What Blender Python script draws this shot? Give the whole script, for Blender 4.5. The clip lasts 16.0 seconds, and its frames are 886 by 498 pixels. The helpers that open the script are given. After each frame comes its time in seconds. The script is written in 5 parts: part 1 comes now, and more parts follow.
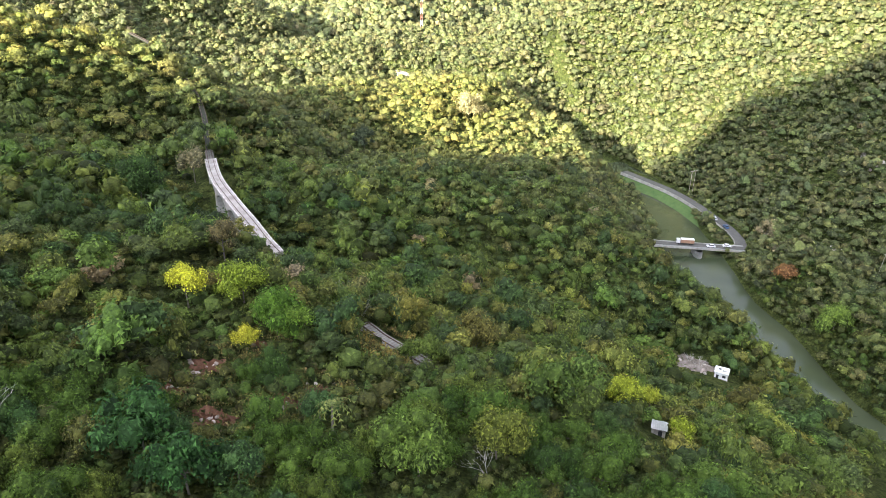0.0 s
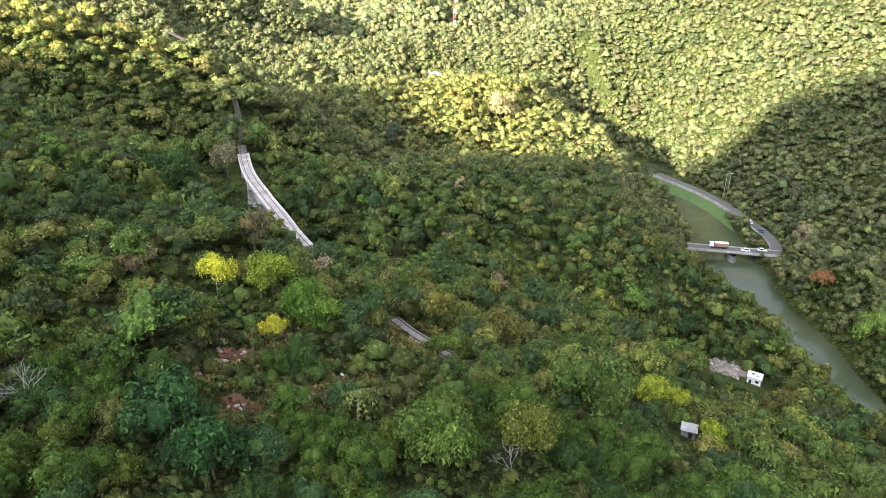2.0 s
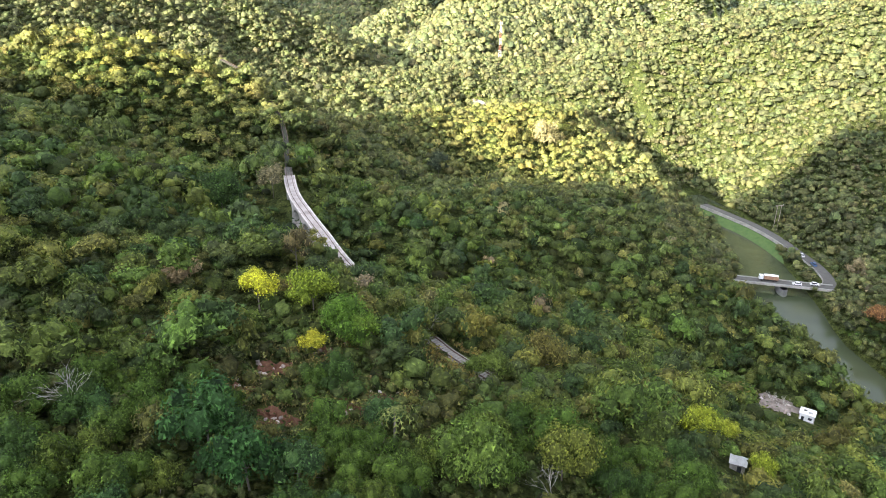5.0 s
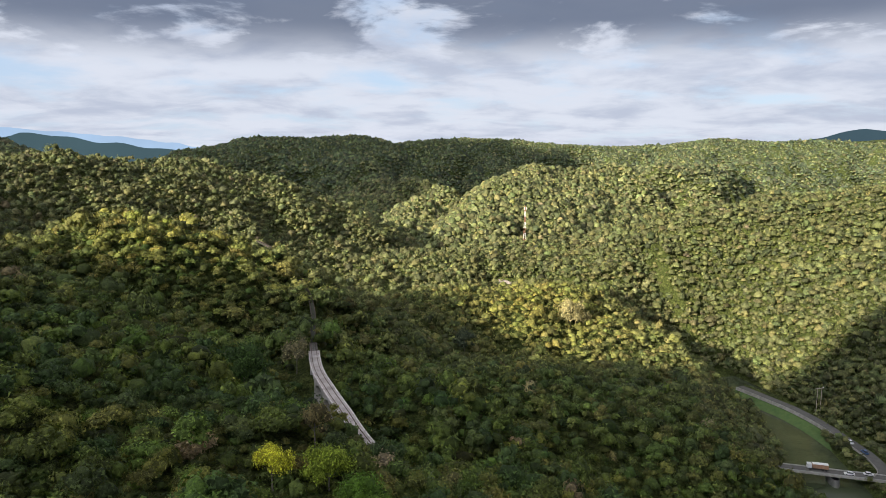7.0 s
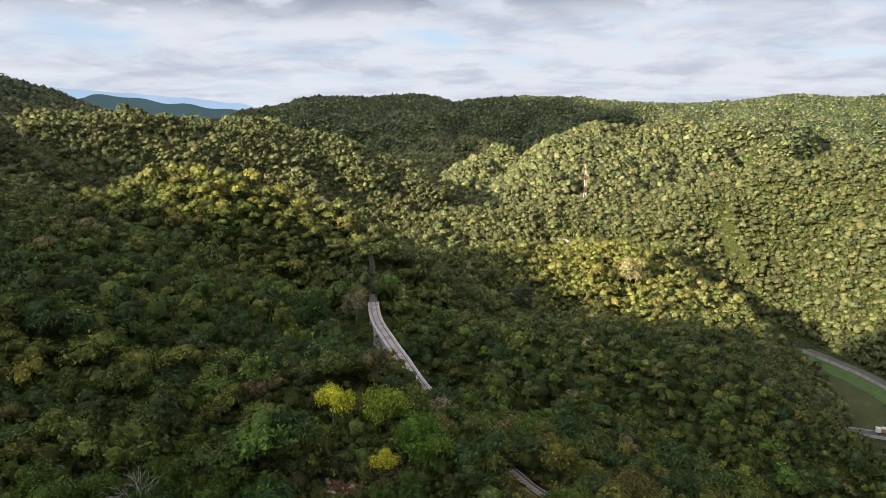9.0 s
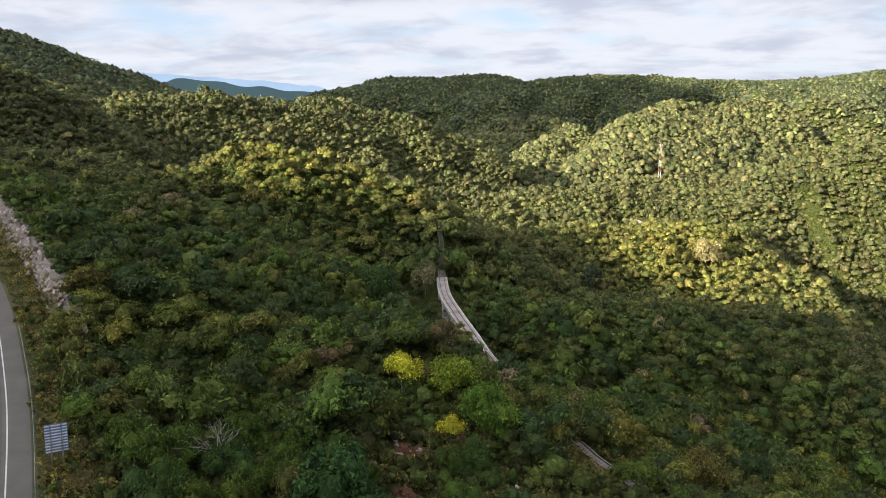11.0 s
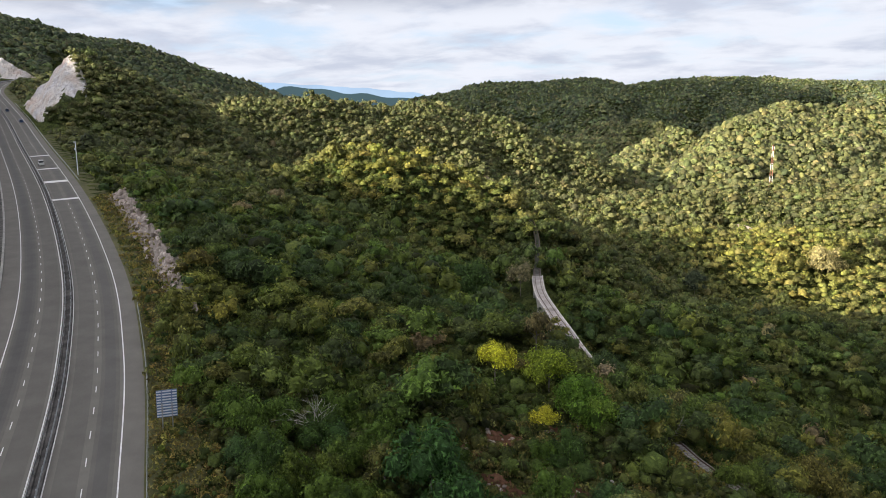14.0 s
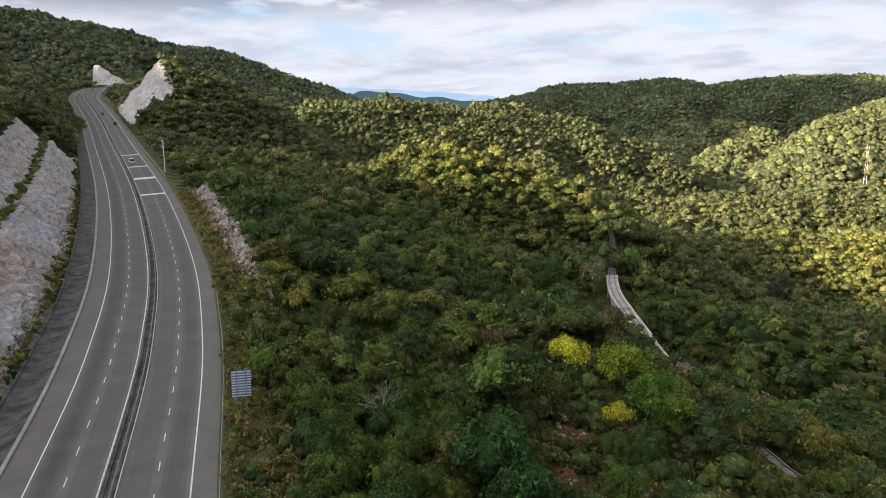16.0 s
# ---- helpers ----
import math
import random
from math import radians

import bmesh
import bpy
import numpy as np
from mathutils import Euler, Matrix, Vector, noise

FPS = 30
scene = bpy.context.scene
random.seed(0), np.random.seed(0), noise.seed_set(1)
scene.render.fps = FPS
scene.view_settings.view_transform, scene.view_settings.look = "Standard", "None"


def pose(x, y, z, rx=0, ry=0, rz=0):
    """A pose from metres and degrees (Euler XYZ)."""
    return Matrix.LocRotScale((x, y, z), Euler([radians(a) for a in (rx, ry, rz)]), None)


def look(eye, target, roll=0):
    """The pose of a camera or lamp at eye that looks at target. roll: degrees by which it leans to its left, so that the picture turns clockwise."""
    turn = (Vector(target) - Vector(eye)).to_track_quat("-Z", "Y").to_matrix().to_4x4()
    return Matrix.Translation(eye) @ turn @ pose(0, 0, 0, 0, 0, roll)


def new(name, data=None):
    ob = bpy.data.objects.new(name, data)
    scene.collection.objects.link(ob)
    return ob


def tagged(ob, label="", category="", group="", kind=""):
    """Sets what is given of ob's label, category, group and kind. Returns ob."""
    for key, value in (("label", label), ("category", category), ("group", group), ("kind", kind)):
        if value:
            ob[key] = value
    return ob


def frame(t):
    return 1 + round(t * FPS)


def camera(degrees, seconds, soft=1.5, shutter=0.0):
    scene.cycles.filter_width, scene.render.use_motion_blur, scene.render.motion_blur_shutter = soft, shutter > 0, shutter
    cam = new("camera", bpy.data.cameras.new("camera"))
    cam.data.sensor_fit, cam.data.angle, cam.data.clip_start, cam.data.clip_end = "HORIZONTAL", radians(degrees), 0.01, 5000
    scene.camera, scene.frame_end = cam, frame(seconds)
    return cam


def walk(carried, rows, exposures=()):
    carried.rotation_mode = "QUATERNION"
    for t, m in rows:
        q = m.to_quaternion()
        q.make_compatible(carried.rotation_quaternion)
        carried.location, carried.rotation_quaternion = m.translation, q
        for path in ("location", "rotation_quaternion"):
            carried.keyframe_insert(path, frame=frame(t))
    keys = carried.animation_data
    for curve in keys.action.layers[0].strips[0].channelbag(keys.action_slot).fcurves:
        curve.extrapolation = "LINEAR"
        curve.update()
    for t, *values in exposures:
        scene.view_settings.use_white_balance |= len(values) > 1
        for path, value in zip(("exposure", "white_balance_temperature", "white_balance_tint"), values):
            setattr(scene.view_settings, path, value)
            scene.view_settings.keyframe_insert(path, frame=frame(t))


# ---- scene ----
cam = camera(65.26, 16.0, soft=0.8)

GROUND = 170.0  # the first stretch of the flight is level with this height
# seconds, place (x, y, height over GROUND), yaw, pitch, roll
PATH = [
    (0, (-0.82, -0.74, 4.76), (-8.8, -26.2, 0.76)),
    (0.5, (-0.76, -0.78, 4.46), (-8.08, -26.19, 0.67)),
    (1, (-0.72, -0.81, 4.13), (-7.39, -26.16, 0.62)),
    (1.5, (-0.69, -0.83, 3.79), (-6.71, -26.13, 0.57)),
    (2, (-0.66, -0.82, 3.46), (-6.09, -26.1, 0.53)),
    (2.5, (-0.63, -0.8, 3.1), (-5.42, -25.81, 0.54)),
    (3, (-0.61, -0.8, 2.73), (-4.81, -24.58, 0.51)),
    (3.5, (-0.62, -0.84, 2.38), (-4.18, -24.55, 0.41)),
    (6, (-0.65, -0.36, 0.82), (-1.35, -20.34, 0.07)),
    (6.5, (-0.33, -0.09, 0.48), (-0.63, -14.02, 0.04)),
    (6.7, (-0.22, -0.04, 0.3), (-0.12, -11.05, -0.03)),
    (7, (-0.1, -0.04, -0.03), (0, -8.81, -0.12)),
    (7.5, (-0.02, -0.11, -0.64), (1.39, -8.53, -0.28)),
    (8, (-0.02, -0.23, -1.22), (3.04, -8.42, -0.4)),
    (8.5, (-0.01, -0.41, -1.74), (4.2, -9.13, -0.5)),
    (9, (0.01, -0.64, -2.16), (4.92, -12.06, -0.59)),
    (9.2, (0.02, -0.73, -2.31), (5.16, -12.9, -0.66)),
    (11.3, (0.21, -1.86, -3.93), (11.86, -13.48, -1.13)),
    (11.5, (0.21, -1.92, -4.07), (12.5, -13.33, -1.03)),
    (12, (0.2, -2.06, -4.45), (13.79, -13.28, -1.23)),
    (12.5, (0.11, -1.98, -5), (15.11, -13.17, -1.37)),
    (13, (0.05, -1.91, -5.54), (16.32, -13.05, -1.5)),
    (13.5, (0.03, -1.82, -6.08), (17.74, -12.92, -1.7)),
    (14, (0.02, -1.74, -6.62), (18.86, -12.78, -1.9)),
    (14.5, (0.01, -1.65, -7.14), (20.21, -12.65, -2.04)),
    (15, (-0.03, -1.52, -7.67), (21.75, -12.54, -2.2)),
    (15.5, (-0.07, -1.38, -8.22), (23.34, -12.4, -2.38)),
    (16, (-0.11, -1.21, -8.81), (24.95, -12.27, -2.54)),
]


def aim(p, a):
    turn = (pose(0, 0, 0, 90 + a[1], 0, a[0])) @ pose(0, 0, 0, 0, 0, a[2])
    return Matrix.Translation((p[0], p[1], p[2] + GROUND)) @ turn


EXPOSURE = [(0.0, 2.61, 5880, 10), (3.7, 2.61, 5880, 10), (5.8, 2.5, 5880, 10), (6.1, 2.42, 5900, 10), (6.5, 1.96, 6000, 10), (7.0, 1.2, 6150, 10), (7.5, 0.89, 6200, 10),
            (8.0, 0.92, 6200, 10), (8.5, 1.06, 6250, 10), (9.2, 1.3, 6350, 10), (11.3, 1.41, 6350, 10), (16.0, 1.43, 6350, 10)]
walk(cam, [(t, aim(p, a)) for t, p, a in PATH], EXPOSURE)

# ---- world, sun ----
SUN_WAY = Vector((0.70, 0.68, -0.372)).normalized()  # the way the sunlight travels, low over the added range behind the highway


def build_world():
    world = bpy.data.worlds.new("sky")
    scene.world = world
    world.use_nodes = True
    nt = world.node_tree
    nt.nodes.clear()
    out = nt.nodes.new("ShaderNodeOutputWorld")
    bg = nt.nodes.new("ShaderNodeBackground")
    bg.inputs["Strength"].default_value = SKY_STRENGTH
    sky = nt.nodes.new("ShaderNodeTexSky")
    sky.sky_type = "NISHITA"
    sky.sun_disc = False
    sky.sun_elevation = math.asin(-SUN_WAY.z)
    sky.sun_rotation = math.atan2(-SUN_WAY.x, -SUN_WAY.y) % (2 * math.pi)
    sky.air_density, sky.dust_density, sky.ozone_density = 1.0, 0.2, 2.0
    tc = nt.nodes.new("ShaderNodeTexCoord")
    sep = nt.nodes.new("ShaderNodeSeparateXYZ")
    nt.links.new(tc.outputs["Generated"], sep.inputs[0])

    def m(op, a, b=None, clamp=False):
        n = nt.nodes.new("ShaderNodeMath")
        n.operation, n.use_clamp = op, clamp
        for k, v in enumerate((a, b)):
            if v is None:
                continue
            if isinstance(v, (int, float)):
                n.inputs[k].default_value = v
            else:
                nt.links.new(v, n.inputs[k])
        return n.outputs[0]

    # the cloud deck lies flat overhead, so that it draws together towards the horizon
    up = m("MAXIMUM", m("ADD", sep.outputs[2], 0.17), 0.1)
    comb = nt.nodes.new("ShaderNodeCombineXYZ")
    nt.links.new(m("DIVIDE", sep.outputs[0], up), comb.inputs[0])
    nt.links.new(m("DIVIDE", sep.outputs[1], up), comb.inputs[1])

    def cloud(scale, detail, rough, shift, lo, hi):
        mp = nt.nodes.new("ShaderNodeMapping")
        mp.inputs["Location"].default_value = shift
        nt.links.new(comb.outputs[0], mp.inputs[0])
        n = nt.nodes.new("ShaderNodeTexNoise")
        n.inputs["Scale"].default_value = scale
        n.inputs["Detail"].default_value = detail
        n.inputs["Roughness"].default_value = rough
        n.inputs["Distortion"].default_value = 0.25
        nt.links.new(mp.outputs[0], n.inputs["Vector"])
        r = nt.nodes.new("ShaderNodeMapRange")
        r.interpolation_type = "SMOOTHSTEP"
        r.inputs["From Min"].default_value, r.inputs["From Max"].default_value = lo, hi
        nt.links.new(n.outputs["Fac"], r.inputs["Value"])
        return r.outputs[0]

    thin = cloud(1.5, 10, 0.55, (3.1, 1.7, 0.0), 0.28, 0.52)
    thick = cloud(1.9, 10, 0.56, (7.3, 5.2, 2.0), 0.36, 0.47)
    # the heavy deck hangs higher up in the sky, the bright bank lies along the horizon
    heavy = nt.nodes.new("ShaderNodeMapRange")
    heavy.interpolation_type = "SMOOTHSTEP"
    heavy.inputs["From Min"].default_value, heavy.inputs["From Max"].default_value = 0.095, 0.165
    nt.links.new(sep.outputs[2], heavy.inputs["Value"])
    over = nt.nodes.new("ShaderNodeMapRange")
    over.interpolation_type = "SMOOTHSTEP"
    for key, v in (("From Min", 0.3), ("From Max", 0.6), ("To Min", 1.0), ("To Max", 0.35)):
        over.inputs[key].default_value = v
    nt.links.new(sep.outputs[2], over.inputs["Value"])
    dark = m("MULTIPLY", m("MULTIPLY", heavy.outputs[0], over.outputs[0]), m("ADD", m("MULTIPLY", thick, 0.9), 0.1))

    def mix(f, a, b):
        # f: a share or a socket
        n = nt.nodes.new("ShaderNodeMix")
        n.data_type = "RGBA"
        for key, v in ((0, f), (6, a), (7, b)):
            if isinstance(v, float):
                n.inputs[key].default_value = v
            elif isinstance(v, tuple):
                n.inputs[key].default_value = (*v, 1)
            else:
                nt.links.new(v, n.inputs[key])
        return n.outputs[2]

    blue = mix(0.75, sky.outputs[0], SKY_BLUE)
    white = mix(cloud(2.1, 9, 0.55, (1.3, 9.2, 4.0), 0.3, 0.62), CLOUD_GREY, CLOUD_WHITE)
    col = mix(m("MULTIPLY", thin, 0.95), blue, white)
    col = mix(m("MULTIPLY", dark, 0.92), col, CLOUD_DARK)
    # the sky is brighter overhead than in the hazy bank along the horizon
    lift = nt.nodes.new("ShaderNodeMapRange")
    lift.interpolation_type = "SMOOTHSTEP"
    for key, v in (("From Min", 0.28), ("From Max", 0.75), ("To Min", 0.62), ("To Max", 0.60)):
        lift.inputs[key].default_value = v
    nt.links.new(sep.outputs[2], lift.inputs["Value"])
    gain = nt.nodes.new("ShaderNodeVectorMath")
    gain.operation = "SCALE"
    nt.links.new(col, gain.inputs[0])
    nt.links.new(lift.outputs[0], gain.inputs["Scale"])
    # cloud light from overhead is a little warmer than the blue-white bank below
    warm = nt.nodes.new("ShaderNodeVectorMath")
    warm.operation = "MULTIPLY"
    high = nt.nodes.new("ShaderNodeMapRange")
    high.inputs["From Min"].default_value, high.inputs["From Max"].default_value = 0.25, 0.6
    nt.links.new(sep.outputs[2], high.inputs["Value"])
    nt.links.new(mix(high.outputs[0], (1.0, 1.0, 1.0), (1.08, 1.0, 0.90)), warm.inputs[1])
    nt.links.new(gain.outputs[0], warm.inputs[0])
    # out of view, the sky round the low sun is brightened to lift shaded slopes
    side = nt.nodes.new("ShaderNodeVectorMath")
    side.operation = "DOT_PRODUCT"
    nt.links.new(tc.outputs["Generated"], side.inputs[0])
    side.inputs[1].default_value = -SUN_WAY
    glow = nt.nodes.new("ShaderNodeMapRange")
    glow.interpolation_type = "SMOOTHSTEP"
    for key, v in (("From Min", 0.5), ("From Max", 0.97), ("To Min", 1.0), ("To Max", 6.0)):
        glow.inputs[key].default_value = v
    nt.links.new(side.outputs["Value"], glow.inputs["Value"])
    lit = nt.nodes.new("ShaderNodeVectorMath")
    lit.operation = "SCALE"
    nt.links.new(warm.outputs[0], lit.inputs[0])
    nt.links.new(glow.outputs[0], lit.inputs["Scale"])
    nt.links.new(lit.outputs[0], bg.inputs["Color"])
    nt.links.new(bg.outputs[0], out.inputs[0])


SKY_STRENGTH = 0.08
SKY_BLUE = (5.3, 6.4, 8.1)
CLOUD_WHITE, CLOUD_GREY, CLOUD_DARK = (6.7, 6.8, 7.3), (4.7, 4.95, 5.75), (1.35, 1.62, 2.25)
build_world()

sun = new("sun", bpy.data.lights.new("sun", "SUN"))
sun.data.energy = 5.2
sun.data.angle = radians(0.7)
sun.data.color = (1.0, 0.87, 0.68)
sun.matrix_world = look(Vector((-400, -300, 600)), Vector((-400, -300, 600)) + SUN_WAY)


# ---- materials ----
def material(name, rough=0.8, metal=0.0, spec=0.5):
    mat = bpy.data.materials.new(name)
    mat.use_nodes = True
    nt = mat.node_tree
    bsdf = nt.nodes["Principled BSDF"]
    bsdf.inputs["Roughness"].default_value = rough
    bsdf.inputs["Metallic"].default_value = metal
    bsdf.inputs["Specular IOR Level"].default_value = spec
    return mat, nt, bsdf


def node(nt, kind, **values):
    n = nt.nodes.new(kind)
    for key, v in values.items():
        n.inputs[key.replace("_", " ")].default_value = v
    return n


def noise_at(nt, scale, detail=5.0, rough=0.6, coords=None, squash=None):
    if coords is None:
        coords = nt.nodes.new("ShaderNodeTexCoord").outputs["Object"]
    if squash:
        mp = nt.nodes.new("ShaderNodeMapping")
        mp.inputs["Scale"].default_value = squash
        nt.links.new(coords, mp.inputs[0])
        coords = mp.outputs[0]
    n = node(nt, "ShaderNodeTexNoise", Scale=scale, Detail=detail, Roughness=rough)
    nt.links.new(coords, n.inputs["Vector"])
    return n.outputs["Fac"]


def ramp(nt, fac, *stops):
    r = nt.nodes.new("ShaderNodeValToRGB")
    while len(r.color_ramp.elements) < len(stops):
        r.color_ramp.elements.new(0.5)
    for e, (p, c) in zip(r.color_ramp.elements, stops):
        e.position, e.color = p, (*c, 1)
    nt.links.new(fac, r.inputs[0])
    return r.outputs[0]


def blend(nt, kind, fac, a, b):
    n = nt.nodes.new("ShaderNodeMix")
    n.data_type, n.blend_type = "RGBA", kind
    for key, v in ((0, fac), (6, a), (7, b)):
        if isinstance(v, (tuple, list)):
            n.inputs[key].default_value = (*v, 1)
        elif isinstance(v, (int, float)):
            n.inputs[key].default_value = v
        else:
            nt.links.new(v, n.inputs[key])
    return n.outputs[2]


def bump(nt, bsdf, height, strength, distance):
    b = node(nt, "ShaderNodeBump", Strength=strength, Distance=distance)
    nt.links.new(height, b.inputs["Height"])
    nt.links.new(b.outputs[0], bsdf.inputs["Normal"])


def surface(name, dark, light, scale, rough=0.85, metal=0.0, fine=None, relief=0.0, squash=None, spec=0.4, lo=0.3, hi=0.7):
    """A surface that wanders between two colours at one scale, with grain at a finer one."""
    mat, nt, bsdf = material(name, rough, metal, spec)
    a = noise_at(nt, scale, 6, 0.62, squash=squash)
    col = ramp(nt, a, (lo, dark), (hi, light))
    g = noise_at(nt, fine or scale * 9, 4, 0.7)
    col = blend(nt, "MULTIPLY", 0.6, col, ramp(nt, g, (0.25, (0.55, 0.55, 0.55)), (0.7, (1.15, 1.15, 1.15))))
    nt.links.new(col, bsdf.inputs["Base Color"])
    if relief:
        bump(nt, bsdf, g, 0.6, relief)
    return mat


def leaf_material(name):
    """Foliage: each plant's own colour, varied leaf by leaf, and light passing through the leaves."""
    mat, nt, bsdf = material(name, 0.6, 0.0, 0.16)
    tint = nt.nodes.new("ShaderNodeAttribute")
    tint.attribute_name = "tint"
    geo = nt.nodes.new("ShaderNodeNewGeometry")
    var = ramp(nt, geo.outputs["Random Per Island"], (0.0, (0.5, 0.52, 0.48)), (0.5, (0.98, 0.98, 0.96)), (1.0, (1.6, 1.56, 1.4)))
    col = blend(nt, "MULTIPLY", 1.0, tint.outputs["Color"], var)
    # leaf masses: tips painted lighter and hollows darker for light and shade, at the size of twigs and of boughs
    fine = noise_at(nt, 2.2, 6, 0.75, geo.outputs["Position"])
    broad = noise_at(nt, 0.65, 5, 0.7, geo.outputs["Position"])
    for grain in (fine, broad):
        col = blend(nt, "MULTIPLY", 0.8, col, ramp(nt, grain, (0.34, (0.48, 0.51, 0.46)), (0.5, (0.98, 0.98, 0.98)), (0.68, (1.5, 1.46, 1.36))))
    both = nt.nodes.new("ShaderNodeMath")
    both.operation = "MULTIPLY_ADD"
    nt.links.new(broad, both.inputs[0])
    both.inputs[1].default_value = 2.5
    nt.links.new(fine, both.inputs[2])
    bump(nt, bsdf, both.outputs[0], 0.6, 0.5)
    obj = nt.nodes.new("ShaderNodeObjectInfo")
    per = ramp(nt, obj.outputs["Random"], (0.0, (0.8, 0.85, 0.75)), (1.0, (1.15, 1.1, 1.1)))
    col = blend(nt, "MULTIPLY", 1.0, col, per)
    nt.links.new(col, bsdf.inputs["Base Color"])
    tr = nt.nodes.new("ShaderNodeBsdfTranslucent")
    nt.links.new(blend(nt, "MULTIPLY", 1.0, col, (1.2, 1.3, 0.6)), tr.inputs["Color"])
    mx = nt.nodes.new("ShaderNodeMixShader")
    mx.inputs[0].default_value = 0.22
    nt.links.new(bsdf.outputs[0], mx.inputs[1])
    nt.links.new(tr.outputs[0], mx.inputs[2])
    nt.links.new(mx.outputs[0], nt.nodes["Material Output"].inputs["Surface"])
    return mat


def rock_material():
    """Blasted limestone: pale grey to pinkish beds, dark seams and cracks, streaks of run-off."""
    mat, nt, bsdf = material("cut_rock", 0.95, 0.0, 0.2)
    tone = ramp(nt, noise_at(nt, 0.07, 5, 0.6), (0.35, (0.60, 0.59, 0.61)), (0.52, (0.62, 0.57, 0.53)), (0.70, (0.56, 0.44, 0.37)))
    grain = noise_at(nt, 0.9, 8, 0.72)
    col = blend(nt, "MULTIPLY", 0.85, tone, ramp(nt, grain, (0.28, (0.36, 0.35, 0.34)), (0.46, (0.95, 0.95, 0.95)), (0.66, (1.22, 1.22, 1.22))))
    streak = noise_at(nt, 0.5, 5, 0.65, squash=(1.0, 1.0, 0.15))
    col = blend(nt, "MULTIPLY", 0.6, col, ramp(nt, streak, (0.3, (0.5, 0.46, 0.42)), (0.5, (1.08, 1.08, 1.08))))
    vor = nt.nodes.new("ShaderNodeTexVoronoi")
    vor.feature = "DISTANCE_TO_EDGE"
    vor.inputs["Scale"].default_value = 0.55
    nt.links.new(nt.nodes.new("ShaderNodeTexCoord").outputs["Object"], vor.inputs["Vector"])
    col = blend(nt, "MULTIPLY", 0.55, col, ramp(nt, vor.outputs["Distance"], (0.0, (0.3, 0.28, 0.26)), (0.07, (1.0, 1.0, 1.0))))
    nt.links.new(col, bsdf.inputs["Base Color"])
    bump(nt, bsdf, grain, 0.9, 0.7)
    return mat


def undergrowth_material():
    """Low leafy growth that covers the ground between the trees: mottled greens, the shade of hollows painted in dark.
    """
    mat, nt, bsdf = material("undergrowth", 0.9, 0.0, 0.1)
    tone = ramp(nt, noise_at(nt, 0.05, 5, 0.65), (0.3, (0.075, 0.095, 0.028)), (0.7, (0.12, 0.135, 0.042)))
    for scale in (0.45, 1.6):
        g = noise_at(nt, scale, 6, 0.75)
        tone = blend(nt, "MULTIPLY", 0.9, tone, ramp(nt, g, (0.36, (0.25, 0.28, 0.24)), (0.5, (0.85, 0.88, 0.8)), (0.66, (1.5, 1.45, 1.3))))
    nt.links.new(tone, bsdf.inputs["Base Color"])
    bump(nt, bsdf, noise_at(nt, 0.6, 8, 0.75), 1.0, 3.0)
    return mat


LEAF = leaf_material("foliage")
BARK = surface("bark", (0.10, 0.085, 0.07), (0.24, 0.21, 0.18), 3.0, 0.9, relief=0.02)
UNDERGROWTH = undergrowth_material()
ASPHALT = surface("asphalt", (0.128, 0.119, 0.104), (0.170, 0.159, 0.140), 0.25, 0.85, fine=30.0, relief=0.004)
SHOULDER = surface("shoulder_asphalt", (0.090, 0.086, 0.078), (0.130, 0.124, 0.112), 0.4, 0.9, fine=20.0, relief=0.005)
PAINT = surface("road_paint", (0.62, 0.62, 0.6), (0.8, 0.8, 0.78), 2.0, 0.7, fine=25.0)
CONCRETE = surface("concrete", (0.26, 0.255, 0.24), (0.42, 0.41, 0.38), 0.5, 0.9, fine=8.0, relief=0.01)
OLD_CONCRETE = surface("weathered_concrete", (0.22, 0.20, 0.18), (0.46, 0.43, 0.39), 0.6, 0.92, fine=6.0, relief=0.02)
STEEL = surface("galvanised_steel", (0.34, 0.35, 0.36), (0.52, 0.53, 0.54), 1.5, 0.45, metal=0.8, fine=20.0)
RUST = surface("rusty_rail", (0.07, 0.045, 0.035), (0.16, 0.11, 0.08), 2.0, 0.75, metal=0.3, fine=18.0)
TIMBER = surface("sleeper_timber", (0.14, 0.125, 0.11), (0.30, 0.275, 0.25), 2.0, 0.9, fine=15.0)
BALLAST = surface("ballast", (0.20, 0.185, 0.17), (0.38, 0.36, 0.33), 1.2, 0.95, fine=7.0, relief=0.06)
# trackbed under the trees, the shade of the cut put into its dark colour
SHADED_OVERGROWN = surface("shaded_overgrown_bed", (0.014, 0.018, 0.009), (0.040, 0.040, 0.024), 0.6, 0.95, fine=3.0, relief=0.1)
VIADUCT_FILL = surface("pale_ballast", (0.24, 0.205, 0.185), (0.56, 0.51, 0.475), 0.35, 0.95, fine=4.0, relief=0.05)
ROCK = rock_material()
BERM = surface("bank_rock", (0.16, 0.135, 0.115), (0.36, 0.31, 0.27), 0.5, 0.95, fine=2.5, relief=0.2)
SOIL = surface("red_soil", (0.10, 0.046, 0.024), (0.20, 0.10, 0.058), 0.5, 0.95, fine=4.0, relief=0.1)
GRASS = surface("verge_grass", (0.055, 0.065, 0.02), (0.13, 0.12, 0.045), 0.25, 0.95, fine=4.0, relief=0.15)
DRAIN = surface("stained_drain_slab", (0.04, 0.038, 0.036), (0.15, 0.14, 0.13), 0.8, 0.9, fine=2.2, relief=0.03, squash=(1.0, 0.35, 1.0), lo=0.38, hi=0.68)


